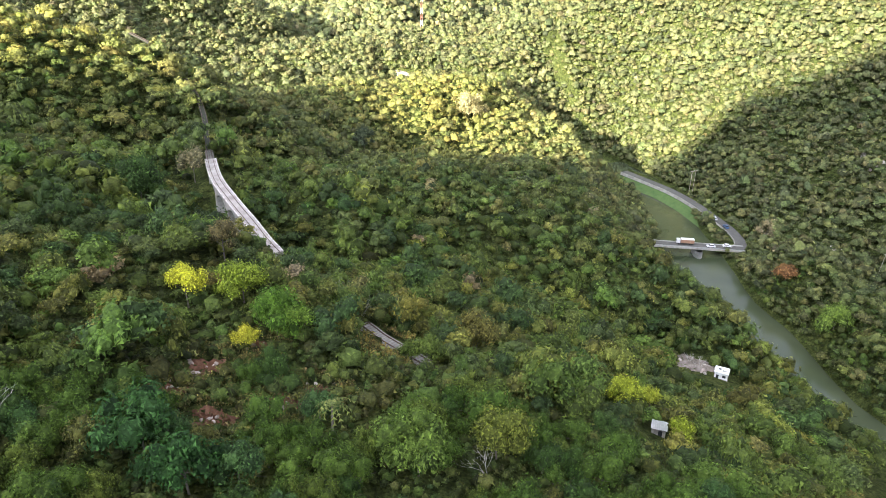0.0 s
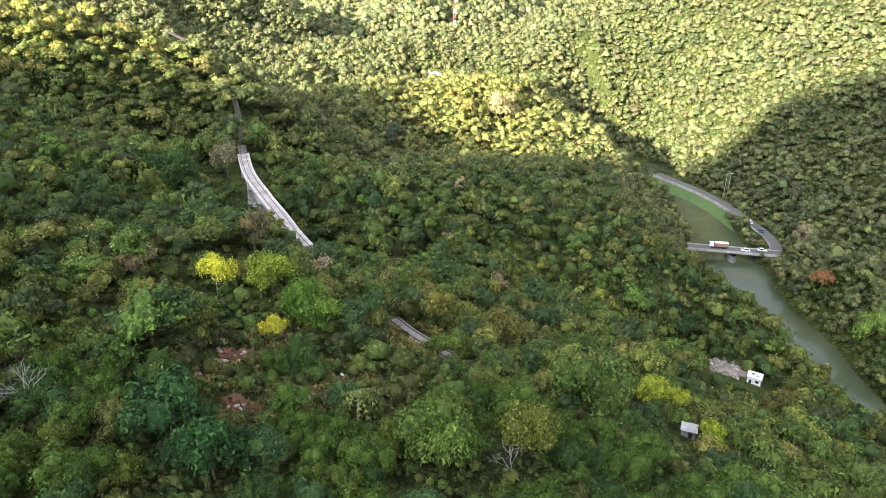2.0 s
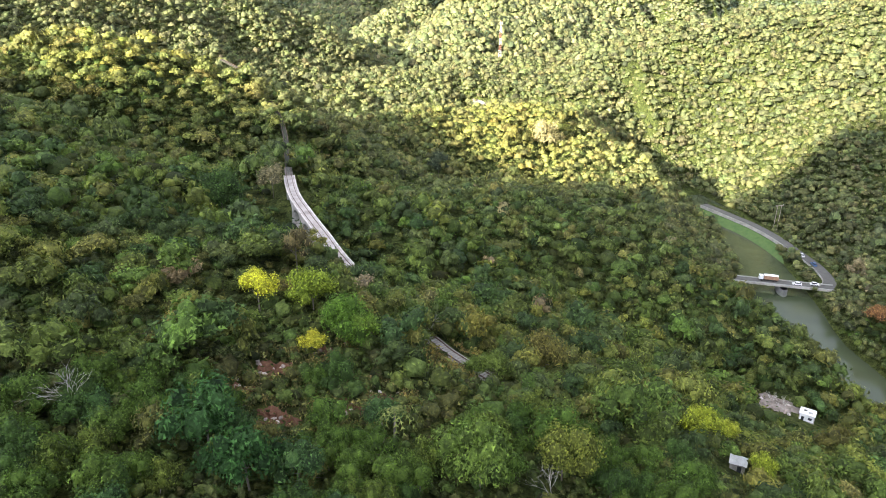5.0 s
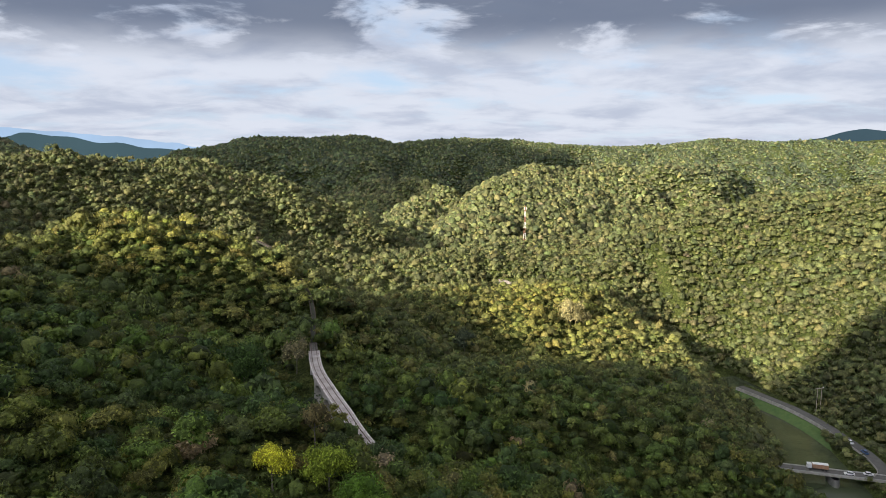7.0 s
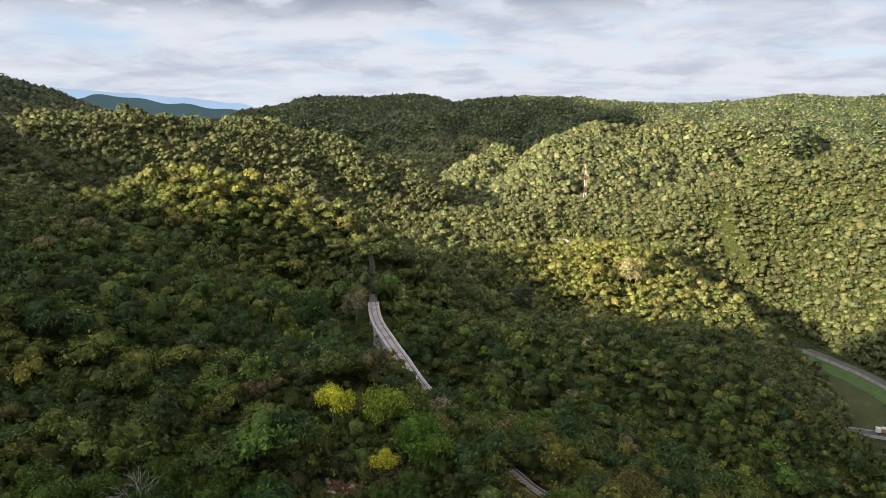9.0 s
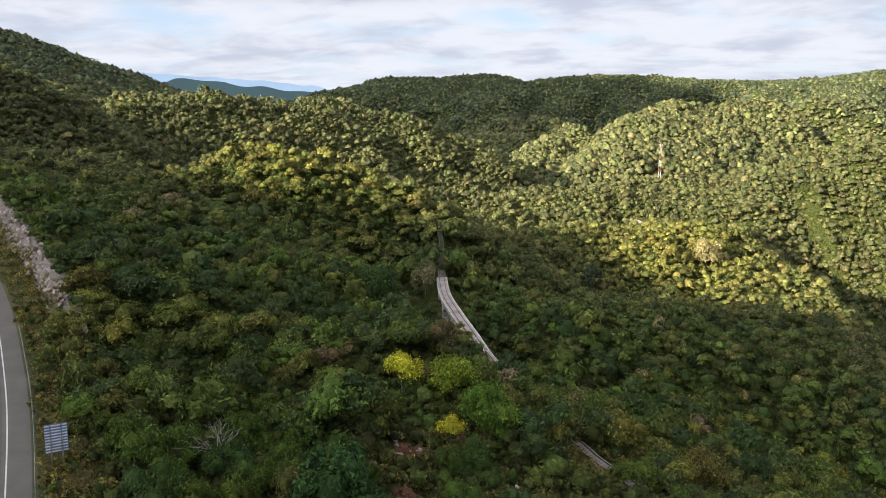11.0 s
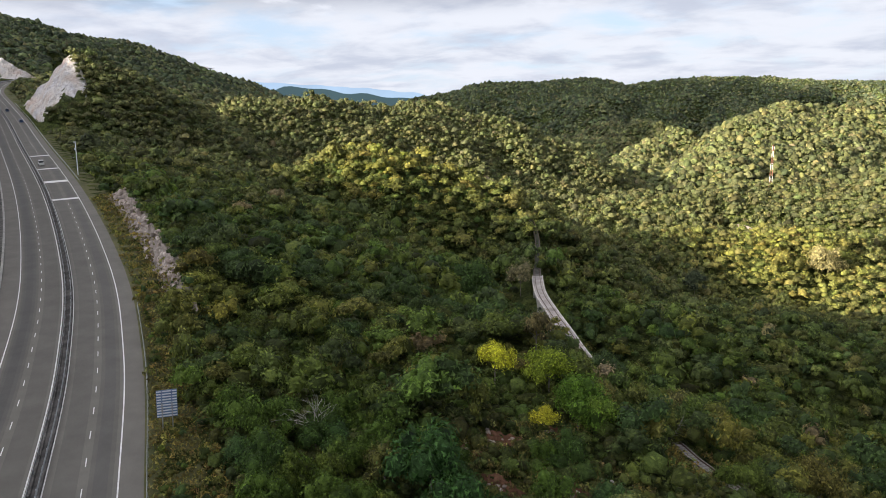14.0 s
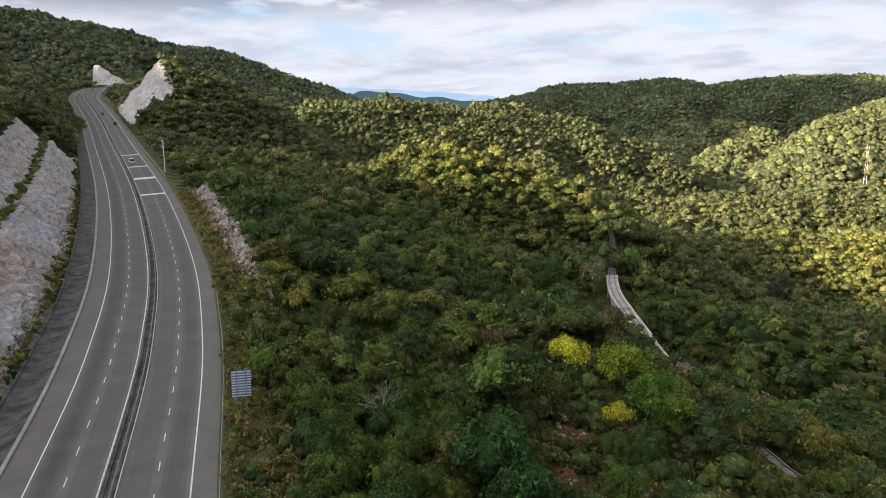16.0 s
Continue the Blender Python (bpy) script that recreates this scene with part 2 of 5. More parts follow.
def water_material():
    mat, nt, bsdf = material("river_water", 0.1, 0.0, 0.4)
    col = ramp(nt, noise_at(nt, 0.03, 4, 0.5), (0.35, (0.040, 0.052, 0.026)), (0.7, (0.066, 0.078, 0.042)))
    nt.links.new(col, bsdf.inputs["Base Color"])
    bump(nt, bsdf, noise_at(nt, 0.9, 4, 0.6), 0.12, 0.15)
    return mat


WATER = water_material()

# ---- the lie of the land ----
def along(points, step):
    """Points every step metres on the smooth curve through the given ones."""
    p = np.array(points, float)
    p = np.vstack([2 * p[0] - p[1], p, 2 * p[-1] - p[-2]])
    out = []
    for a, b, c, d in zip(p, p[1:], p[2:], p[3:]):
        n = max(2, int(np.linalg.norm(c - b) / step))
        t = np.linspace(0, 1, n, endpoint=False)[:, None]
        out.append(0.5 * (2 * b + (c - a) * t + (2 * a - 5 * b + 4 * c - d) * t**2 + (3 * b - a - 3 * c + d) * t**3))
    return np.vstack(out + [p[-2:-1]])


def nearest(line, x, y):
    """For each place: its distance to the line, to which side (right +), and the height of the line there."""
    best = np.full(x.shape, 1e18)
    side, high, far = np.zeros(x.shape), np.zeros(x.shape), np.zeros(x.shape)
    gone = np.r_[0, np.cumsum(np.hypot(*np.diff(line[:, :2], axis=0).T))]
    for k in range(len(line) - 1):
        a, b = line[k], line[k + 1]
        dx, dy = b[0] - a[0], b[1] - a[1]
        ll = dx * dx + dy * dy
        t = np.clip(((x - a[0]) * dx + (y - a[1]) * dy) / ll, 0, 1)
        ex, ey = x - a[0] - t * dx, y - a[1] - t * dy
        d = ex * ex + ey * ey
        hit = d < best
        best = np.where(hit, d, best)
        side = np.where(hit, np.sign(ex * dy - ey * dx), side)
        high = np.where(hit, a[2] + t * (b[2] - a[2]), high)
        far = np.where(hit, gone[k] + t * math.sqrt(ll), far)
    return np.sqrt(best), side, high, far


# heights are over GROUND; the median of the highway, the railway, the river
HIGHWAY = [(330.2, -470.1, -78.6), (160.3, -245.2, -64.5), (40.4, -77.3, -53.9), (-19.5, -4.3, -48.9), (-56.5, 39.7, -45.5), (-83.4, 70.2, -42.7), (-119.4, 105.3, -39.2), (-186.3, 162, -32.8), (-283.1, 238, -23.6), (-365, 301.6, -14), (-428.8, 348.2, -4.8), (-488.5, 392.6, 5.1), (-522.4, 435.6, 12.7), (-528.4, 489.6, 15.4), (-588.6, 589.5, 11.3), (-779.4, 739.1, -7.4)]
RAILWAY = [(95, 12, -66), (40, 62, -65), (9, 99, -64.6), (2, 109, -64.6), (-9, 127, -64.6), (-18, 145, -64.6), (-24, 160, -64.6), (-30.5, 176, -64.6),
           (-37, 194, -64.6), (-43, 221, -64.4), (-51, 263, -64), (-61, 300, -63.5), (-82, 361, -63), (-96, 396, -62.5), (-125, 450, -62)]
RIVER = [(330, -330, -160), (240, -60, -160), (200, 60, -160), (185, 120, -160), (178, 157, -160), (173, 180, -160), (175, 206, -160), (178, 232, -160),
         (176, 256, -160), (183, 290, -160), (187, 315, -160), (192, 350, -160), (201, 388, -160), (200, 420, -160), (190, 455, -160)]
DECK = -155.5
VALLEY_ROAD = [(203.5, 301, DECK), (210, 309, DECK), (213, 325, DECK), (212.5, 342, DECK), (211, 365, DECK), (206.5, 386, DECK), (201, 400, DECK), (190, 425, DECK)]
valley_coarse = along(VALLEY_ROAD, 6.0)
highway, railway, river = along(HIGHWAY, 6.0), along(RAILWAY, 2.0), along(RIVER, 6.0)
highway_coarse, railway_coarse, river_coarse = along(HIGHWAY, 25.0), along(RAILWAY, 8.0), along(RIVER, 12.0)


def ridge(x, y, points, slope, top):
    """A ridge with a rounded crest along the points, falling to both sides."""
    out = np.full(x.shape, -1e9)
    p = np.array(points, float)
    for a, b in zip(p, p[1:]):
        dx, dy = b[0] - a[0], b[1] - a[1]
        t = np.clip(((x - a[0]) * dx + (y - a[1]) * dy) / (dx * dx + dy * dy), 0, 1)
        d2 = (x - a[0] - t * dx) ** 2 + (y - a[1] - t * dy) ** 2
        out = np.maximum(out, a[2] + t * (b[2] - a[2]) - slope * (np.sqrt(d2 + top * top) - top))
    return out


def merge(a, b, soft):
    """The higher of the two, with a soft seam."""
    h = np.clip(0.5 + 0.5 * (a - b) / soft, 0, 1)
    return b + (a - b) * h + soft * h * (1 - h)


def rough(x, y, size, seed):
    """Gentle unevenness of a given size, between about -1 and 1."""
    r = np.random.RandomState(seed)
    out = 0
    for k in range(7):
        ang, ph, s = r.uniform(0, 6.283), r.uniform(0, 6.283), size * r.uniform(0.6, 1.6)
        out = out + np.sin((x * math.cos(ang) + y * math.sin(ang)) * 6.283 / s + ph)
    return out / 3.2


RIDGES = {
    # out of sight, added to cast the evening shade: a long crest behind the highway for the near slopes, higher
    # mountains to the west for the far ridge
    "added_shade_range": ([(-367, -914, 533), (-576, -699, 521), (-646, -627, 503), (-680, -591, 475), (-714, -557, 435), (-724, -546, 413), (-743, -527, 381), (-764, -505, 353), (-785, -484, 341), (-827, -441, 338), (-855, -412, 329), (-882, -383, 328), (-917, -347, 331), (-933, -332, 343), (-945, -319, 355), (-966, -297, 361), (-997, -265, 361), (-1018, -243, 351), (-1161, -96, 349), (-1273, 18, 343)], 1.5, 6),
    "added_shade_mountains": ([(-1949, -290, 1225), (-2332, 104, 1225)], 1.6, 20),
    "hill_by_the_railway": ([(-169, 283, -42), (-152, 300, -35), (-124, 304, -38), (-97, 314, -51), (-70, 300, -65)], 0.70, 20),
    "ridge_behind": ([(-420, 430, -6), (-361, 479, -12), (-324, 563, -10), (-263, 626, -22), (-249, 675, -21), (-187, 695, -37), (-147, 725, -54), (-73, 756, -108)], 0.55, 28),
    "spur_at_the_bend": ([(-350, 334, 21), (-341, 336, 20), (-336, 369, 4), (-324, 380, -18), (-302, 373, -39), (-282, 375, -56)], 0.68, 8),
    "high_mountain": ([(-1500, 500, 205), (-1076, 731, 154), (-1017, 811, 134), (-939, 971, 95), (-885, 1080, 22), (-850, 1150, -20)], 0.42, 60),
    "far_ridge": ([(-634, 1684, -24), (-489, 1835, 10), (-237, 1985, 16), (-142, 1994, -5), (51, 2099, 11), (517, 2138, -19), (864, 2131, 5), (1052, 2045, -5), (1800, 1900, 10), (2600, 1700, 20)], 0.40, 60),
    "near_spur_of_it": ([(-59, 817, -110), (-17, 1149, -72), (-229, 1684, -21)], 0.62, 25),
    "second_spur_of_it": ([(39, 848, -89), (88, 995, -56), (178, 1186, -36), (359, 1352, -39), (587, 1488, -55), (800, 1700, -40)], 0.56, 30),
    "hill_over_the_river": ([(137, 625, -102), (163, 629, -81), (217, 581, -61), (288, 572, -49), (350, 548, -38), (430, 470, -32), (490, 330, -30), (500, 150, -30), (520, -200, -28)], 0.55, 40),
    "middle_hill": ([(-40, 396, -95), (-14, 402, -93), (24, 429, -93), (74, 444, -96), (112, 425, -106), (158, 400, -135), (176, 399, -160)], 0.42, 28),
    "mast_hill": ([(-110, 560, -103), (-51, 598, -102), (-12, 600, -97), (72, 616, -92), (116, 560, -100)], 0.36, 30),
    "near_dome": ([(-25, 205, -70), (5, 229, -87), (52, 249, -94), (107, 267, -109), (130, 266, -142), (142, 246, -160)], 0.42, 40),
}


def land(x, y, detail=True):
    """The height of the bare ground over GROUND."""
    x, y = np.asarray(x, float), np.asarray(y, float)
    d, side, zr, gone = nearest(highway_coarse, x, y)
    u = d * side
    # the slope below the highway, down to the valley floor
    below = 0.24 * np.clip(u - 15, 0, 72) + 0.52 * np.clip(u - 87, 0, None)
    # the hill above it: a steep rock cutting, then a wooded slope
    up = -u
    above = 1.35 * np.clip(up - 17.5, 0, 7) + 0.1 * np.clip(up - 24.5, 0, 2.5) + 1.35 * np.clip(up - 27, 0, 7) + (0.37 + 0.12 * np.clip((110 - y) / 130, 0, 1)) * np.clip(up - 34, 0, 190)
    above = above * np.clip(1 - (y - 330) / 130, 0.12, 1) - np.clip(0.3 * (up - 200) * np.clip((y - 350) / 100, 0, 1), 0, 220)
    z = zr - below + above
    z = merge(z, np.full(x.shape, -163.0), 6.0)
    for points, slope, top in RIDGES.values():
        z = merge(z, ridge(x, y, points, slope, top), 9.0)
    # the rock berm that is left standing beside the carriageway
    berm = np.clip((gone - 686) / 14, 0, 1) * np.clip((806 - gone) / 25, 0, 1)
    z = z + 6.0 * berm * np.exp(-(((u - 23.5) / 5.0) ** 2))
    if detail:
        z = z + 2.2 * rough(x, y, 55.0, 3) * np.clip((d - 30) / 40, 0, 1) + 6.0 * rough(x, y, 190.0, 5) * np.clip((d - 120) / 200, 0, 1) * np.clip((np.hypot(x, y) - 450) / 500, 0, 1)
        # gullies down the flanks of the hills: the wider, the farther off
        far = np.hypot(x, y)
        cut = np.clip(0.5 - np.abs(rough(x, y, 300.0, 11)), 0, 0.5) * 2
        z = z - 62.0 * cut * np.clip((far - 800) / 500, 0, 1) * np.clip((-12 - z) / 60, 0, 1)
        cut = np.clip(0.45 - np.abs(rough(x, y, 120.0, 12)), 0, 0.45) * 2.2
        z = z - 11.0 * cut * np.clip((far - 300) / 150, 0, 1) * np.clip((-38 - z) / 30, 0, 1) * np.clip((d - 90) / 60, 0, 1)
    # benches for the highway, the railway and the river bed
    z = np.where((u > 0) & (u < 70) & (gone > 900), np.minimum(z, zr + 1.4 * np.clip(u - 14, 0, None)), z)
    flat = np.clip((13.5 - np.abs(u + 1.5)) / 2.5, 0, 1)
    z = z * (1 - flat) + (zr - 0.5) * flat
    dr, _, zt, gr = nearest(railway_coarse, x, y)
    near = np.clip((6.5 - dr) / 3.0, 0, 1) * np.clip((18 - np.abs(z - zt)) / 6, 0, 1)
    z = z * (1 - near) + (zt - 0.75) * near
    gully = np.exp(-((x + 29) ** 2 + (y - 166) ** 2) / (2 * 17.0**2))
    z = z - 15.0 * gully
    dv, bank, zw, _ = nearest(river_coarse, x, y)
    bend = np.where(bank < 0, np.clip((y - 185) / 45, 0, 1), 0.0)
    bed = zw - 2.5 + (0.7 - 0.2 * bend) * np.clip(dv - 8.0 - 4.0 * bend, 0, 20) + (1.3 - 0.35 * bend) * np.clip(dv - 28.0 - 4.0 * bend, 0, None)
    # the bench of the valley road
    dl, _, _, _ = nearest(valley_coarse, x, y)
    return np.minimum(np.minimum(z, bed), DECK - 0.5 + 1.0 * np.clip(dl - 6.5, 0, None))


def spaced(fine, inner, outer, grow):
    """Steps from -outer to outer, fine inside, ever wider outside."""
    out, s, v = [], fine, inner
    while v < outer:
        s *= grow
        v += s
        out.append(v)
    return np.array(out)


def mesh_of(name, verts, faces, mat, tint=None, smooth=False, normals=None):
    """A mesh of triangles or quads from arrays."""
    verts, faces = np.asarray(verts, np.float32), np.asarray(faces, np.int32)
    me = bpy.data.meshes.new(name)
    k = faces.shape[1]
    me.vertices.add(len(verts))
    me.vertices.foreach_set("co", verts.ravel())
    me.loops.add(faces.size)
    me.loops.foreach_set("vertex_index", faces.ravel())
    me.polygons.add(len(faces))
    me.polygons.foreach_set("loop_start", np.arange(0, faces.size, k, dtype=np.int32))
    me.polygons.foreach_set("use_smooth", np.full(len(faces), smooth))
    if tint is not None:
        at = me.attributes.new("tint", "FLOAT_COLOR", "POINT")
        at.data.foreach_set("color", np.c_[tint, np.ones(len(tint))].astype(np.float32).ravel())
    me.update(calc_edges=True)
    if normals is not None:
        at = me.attributes.new("custom_normal", "FLOAT_VECTOR", "POINT")
        at.data.foreach_set("vector", np.asarray(normals, np.float32).ravel())
    me.materials.append(mat)
    return me


def grid_faces(nx, ny):
    i, j = np.meshgrid(np.arange(nx - 1), np.arange(ny - 1), indexing="ij")
    a = (i * ny + j).ravel()
    return np.c_[a, a + ny, a + ny + 1, a + 1]


def ground_steps():
    far = spaced(5.0, 340.0, 4700.0, 1.045)
    left = np.r_[np.arange(-440, -1280, -12.0), -1280 - np.cumsum(14.0 * 1.14 ** np.arange(1, 27))]
    xs = np.r_[left[::-1], np.arange(-430, 340, 5.0), far]
    ys = np.r_[-spaced(14.0, 990.0, 2600.0, 1.2)[::-1], np.arange(-990, -130, 12.0), np.arange(-130, 560, 5.0), spaced(5.0, 560.0, 4700.0, 1.04)]
    return xs, ys


GX, GY = ground_steps()
GZ = land(*np.meshgrid(GX, GY, indexing="ij"))


def surface_at(x, y):
    """The height of the ground's sheet, which is flat between its steps, over GROUND."""
    i = np.clip(np.searchsorted(GX, x) - 1, 0, len(GX) - 2)
    j = np.clip(np.searchsorted(GY, y) - 1, 0, len(GY) - 2)
    a, b = (x - GX[i]) / (GX[i + 1] - GX[i]), (y - GY[j]) / (GY[j + 1] - GY[j])
    return GZ[i, j] * (1 - a) * (1 - b) + GZ[i + 1, j] * a * (1 - b) + GZ[i, j + 1] * (1 - a) * b + GZ[i + 1, j + 1] * a * b


def build_ground():
    x, y = np.meshgrid(GX, GY, indexing="ij")
    # the rock faces beside the highway are built on their own, in front of the earth
    d, side, _, gone = nearest(highway_coarse, x, y)
    u = d * side
    z = GZ - 2.2 * ((u < -15.5) & (u > -37) & (gone < 915)) - 1.5 * ((u > 14.5) & (u < 22) & (gone > 690) & (gone < 802))
    me = mesh_of("ground", np.c_[x.ravel(), y.ravel(), z.ravel() + GROUND], grid_faces(len(GX), len(GY)), UNDERGROWTH, smooth=True)
    return tagged(new("ground", me), "steep wooded hills and valley floor under dense undergrowth", "ground", kind="structure")


build_ground()


def ribbon(line, offsets, lifts, tilt=0.0):
    """Vertices and quads of a strip along the line, with cross-section points at the offsets (right +) and heights."""
    way = np.gradient(line[:, :2], axis=0)
    way /= np.linalg.norm(way, axis=1)[:, None]
    right = np.c_[way[:, 1], -way[:, 0]]
    n = len(offsets)
    v = np.empty((len(line), n, 3))
    for k, (o, h) in enumerate(zip(offsets, lifts)):
        v[:, k, :2] = line[:, :2] + right * o
        v[:, k, 2] = line[:, 2] + h + GROUND
    return v.reshape(-1, 3), grid_faces(len(line), n)[:, ::-1]


def strip(name, line, offsets, lifts, mat, parent=None, smooth=False):
    v, f = ribbon(line, offsets, lifts)
    ob = new(name, mesh_of(name, v, f, mat, smooth=smooth))
    if parent is not None:
        ob.parent = parent
    return ob


# ---- water ----
tagged(strip("water", river, (-22, -11, 0, 11, 22), (0, 0, 0, 0, 0), WATER), "slow green-brown river between wooded banks", "river", kind="structure")

# trees that stand out by colour or size: foot x, y, radius, height of the crown's middle, colour
NOTABLE = [
    ("bright yellow flowering tree above the railway", -27.2, 102.6, 3.9, 5.6, (0.42, 0.46, 0.05)),
    ("small yellow flowering bush on the slope", -16.5, 88.9, 2.3, 3.6, (0.36, 0.38, 0.045)),
    ("bright green broadleaf tree above the railway", -18.5, 103.8, 4.7, 5.6, (0.20, 0.27, 0.04)),
    ("rich green rounded tree above the railway", -12.3, 94.1, 4.7, 5.2, (0.105, 0.19, 0.035)),
    ("rich green rounded tree beside the track", -8.9, 93.3, 3.6, 4.4, (0.11, 0.185, 0.035)),
    ("brownish half-bare tree below the viaduct", -24.0, 121.6, 4.2, 5.2, (0.15, 0.13, 0.08)),
    ("greyish half-bare tree at the end of the viaduct", -44.3, 200.7, 5.6, 6.0, (0.19, 0.18, 0.13)),
    ("large dark green tree above the viaduct", -53.2, 177.2, 8.2, 6.0, (0.045, 0.085, 0.028)),
    ("dark grey-green tree in the hollow", 10.9, 346.7, 6.5, 6.0, (0.05, 0.07, 0.05)),
    ("olive-brown rounded tree beyond the track", 23.5, 110.7, 5.8, 4.8, (0.13, 0.125, 0.045)),
    ("yellow-green flowering tree on the slope", 47.7, 95.4, 3.8, 4.8, (0.25, 0.31, 0.04)),
    ("small yellow-green tree on the slope", 55.7, 99.4, 2.3, 4.0, (0.24, 0.29, 0.04)),
    ("yellow-green flowering tree beside the shed", 54.1, 84.3, 3.0, 4.4, (0.24, 0.30, 0.04)),
    ("tree with rust-orange leaves on the river bank", 201.4, 256.3, 6.0, 5.6, (0.22, 0.125, 0.07)),
    ("pale half-bare tree at the bridge head", 219.0, 302.5, 7.0, 5.2, (0.22, 0.20, 0.15)),
    ("bright green tree on the river bank", 199.0, 217.7, 8.5, 5.6, (0.12, 0.19, 0.045)),
    ("broad pale-crowned tree on the sunlit hill", 76.7, 404.7, 11.0, 6.4, (0.25, 0.24, 0.15)),
    ("large blue-green tree with big lobed leaves", -25.0, 64.3, 5.0, 4.8, (0.042, 0.098, 0.036)),
    ("blue-green tree with big lobed leaves", -19.3, 58.6, 4.2, 4.4, (0.042, 0.098, 0.036)),
    ("broad fresh green tree on the near slope", 6.4, 63.2, 5.8, 4.8, (0.085, 0.14, 0.033)),
    ("low leafy green bush at the edge of the open track", 8.6, 95.0, 2.5, 2.6, (0.085, 0.13, 0.034)),
    ("leafy green bush grown over the railway track", 11.3, 94.6, 3.3, 4.2, (0.085, 0.125, 0.032)),
    ("broad olive-green tree on the near slope", 17.4, 68.0, 4.8, 4.4, (0.12, 0.15, 0.035)),
]

# bare patches: middle x, y, half-widths
SOILS = [(-19.3, 73.2, 4.6, 3.0), (-25.0, 78.0, 2.8, 2.0), (-11.0, 77.6, 4.4, 2.6), (-21.5, 84.5, 4.0, 3.4), (-6.0, 81.0, 3.0, 1.8), (-15.5, 92.0, 3.0, 1.8)]

# ---- trees ----
def unit(v):
    return v / np.maximum(np.linalg.norm(v, axis=-1, keepdims=True), 1e-9)


def half_ball(seed, n):
    """The upper side of an uneven ball: a top and two rings."""
    r = np.random.RandomState(seed)
    v = [(r.uniform(-0.1, 0.1), r.uniform(-0.1, 0.1), r.uniform(0.9, 1.1))]
    for rad, z, turn in ((0.78, 0.6, 0.0), (0.98, -0.25, 0.5)):
        for k in range(n):
            a = (k + turn + r.uniform(-0.2, 0.2)) * 6.283 / n
            q = r.uniform(0.78, 1.2)
            v.append((rad * q * math.cos(a), rad * q * math.sin(a), z * q))
    f = []
    for k in range(n):
        a, b = 1 + k, 1 + (k + 1) % n
        c, d = 1 + n + k, 1 + n + (k + 1) % n
        f += [(0, a, b), (a, c, b), (b, c, d)]
    return np.array(v), np.array(f)


def crown_shape(seed, leaves, size, lumps=5, flat=0.8, ring=4, soft=0.3, heart=0.8):
    """A crown of radius 1 about its middle: boughs as rounded leaf masses, with sprays of leaves all over and between them."""
    r = np.random.RandomState(seed)
    k = np.arange(lumps)
    ang = k * 2.4 + r.uniform(0, 6.283) + r.uniform(-0.8, 0.8, lumps)
    out = np.sqrt((k + 0.35) / lumps) * 0.72 * r.uniform(0.65, 1.3, lumps) * min(1.0, 0.2 * lumps)
    c = np.c_[out * np.cos(ang), out * np.sin(ang), 0.42 - 0.7 * out**2 + r.uniform(-0.28, 0.28, lumps)]
    rad = r.uniform(0.28, 0.56, lumps) * (5.0 / lumps) ** (0.3 if lumps > 4 else 0.42)
    vs, fs, ns, sh, base = [], [], [], [], 0
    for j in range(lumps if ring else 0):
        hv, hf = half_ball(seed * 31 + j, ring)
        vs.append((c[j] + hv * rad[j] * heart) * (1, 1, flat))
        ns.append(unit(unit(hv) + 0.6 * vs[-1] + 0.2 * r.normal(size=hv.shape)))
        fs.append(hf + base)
        # inner masses tinted darker: shade inside the crown is put into the colour
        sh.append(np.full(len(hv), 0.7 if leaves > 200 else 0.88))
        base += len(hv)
    if leaves:
        which = r.choice(lumps, leaves, p=rad**2 / (rad**2).sum())
        n = r.normal(size=(leaves, 3))
        n[:, 2] = np.abs(n[:, 2]) * 1.1 - 0.35
        n = unit(n)
        # twigs end at uneven lengths and hang out of the mass in tufts
        tuft = 1 + 0.22 * np.sin(7 * n[:, :1] + which[:, None]) * np.sin(6 * n[:, 1:2] + 2 * which[:, None])
        mid = (c[which] + n * rad[which][:, None] * tuft * r.uniform(0.78, 1.22, (leaves, 1))) * (1, 1, flat)
        # each spray is a small leaf-shaped triangle that mostly faces outwards
        face = unit(n + (0, 0, 0.3) + r.normal(size=(leaves, 3)) * 0.42)
        a = unit(np.cross(face, r.normal(size=(leaves, 3))))
        b = np.cross(face, a)
        s = size * r.uniform(0.5, 1.5, (leaves, 1))
        vs.append(np.stack([mid + a * s, mid - a * s * 0.7 + b * s * 0.5, mid - a * s * 0.7 - b * s * 0.5], 1).reshape(-1, 3))
        ns.append(np.repeat(unit(soft * unit(n + 0.6 * mid) + (1 - soft) * face), 3, axis=0))
        fs.append(np.arange(leaves * 3).reshape(-1, 3) + base)
        sh.append(np.ones(leaves * 3))
    return np.vstack(vs), np.vstack(fs), np.concatenate(sh), np.vstack(ns)


GREENS = 1.38 * np.array((1.30, 1.03, 1.12)) * np.array([(0.06, 0.11, 0.022), (0.06, 0.10, 0.022), (0.075, 0.105, 0.025), (0.09, 0.115, 0.028), (0.035, 0.07, 0.022),
                   (0.082, 0.112, 0.028), (0.055, 0.095, 0.03), (0.105, 0.125, 0.045), (0.108, 0.145, 0.03), (0.14, 0.145, 0.085)])
ODDS = np.array([0.22, 0.22, 0.14, 0.07, 0.13, 0.05, 0.08, 0.014, 0.07, 0.006])


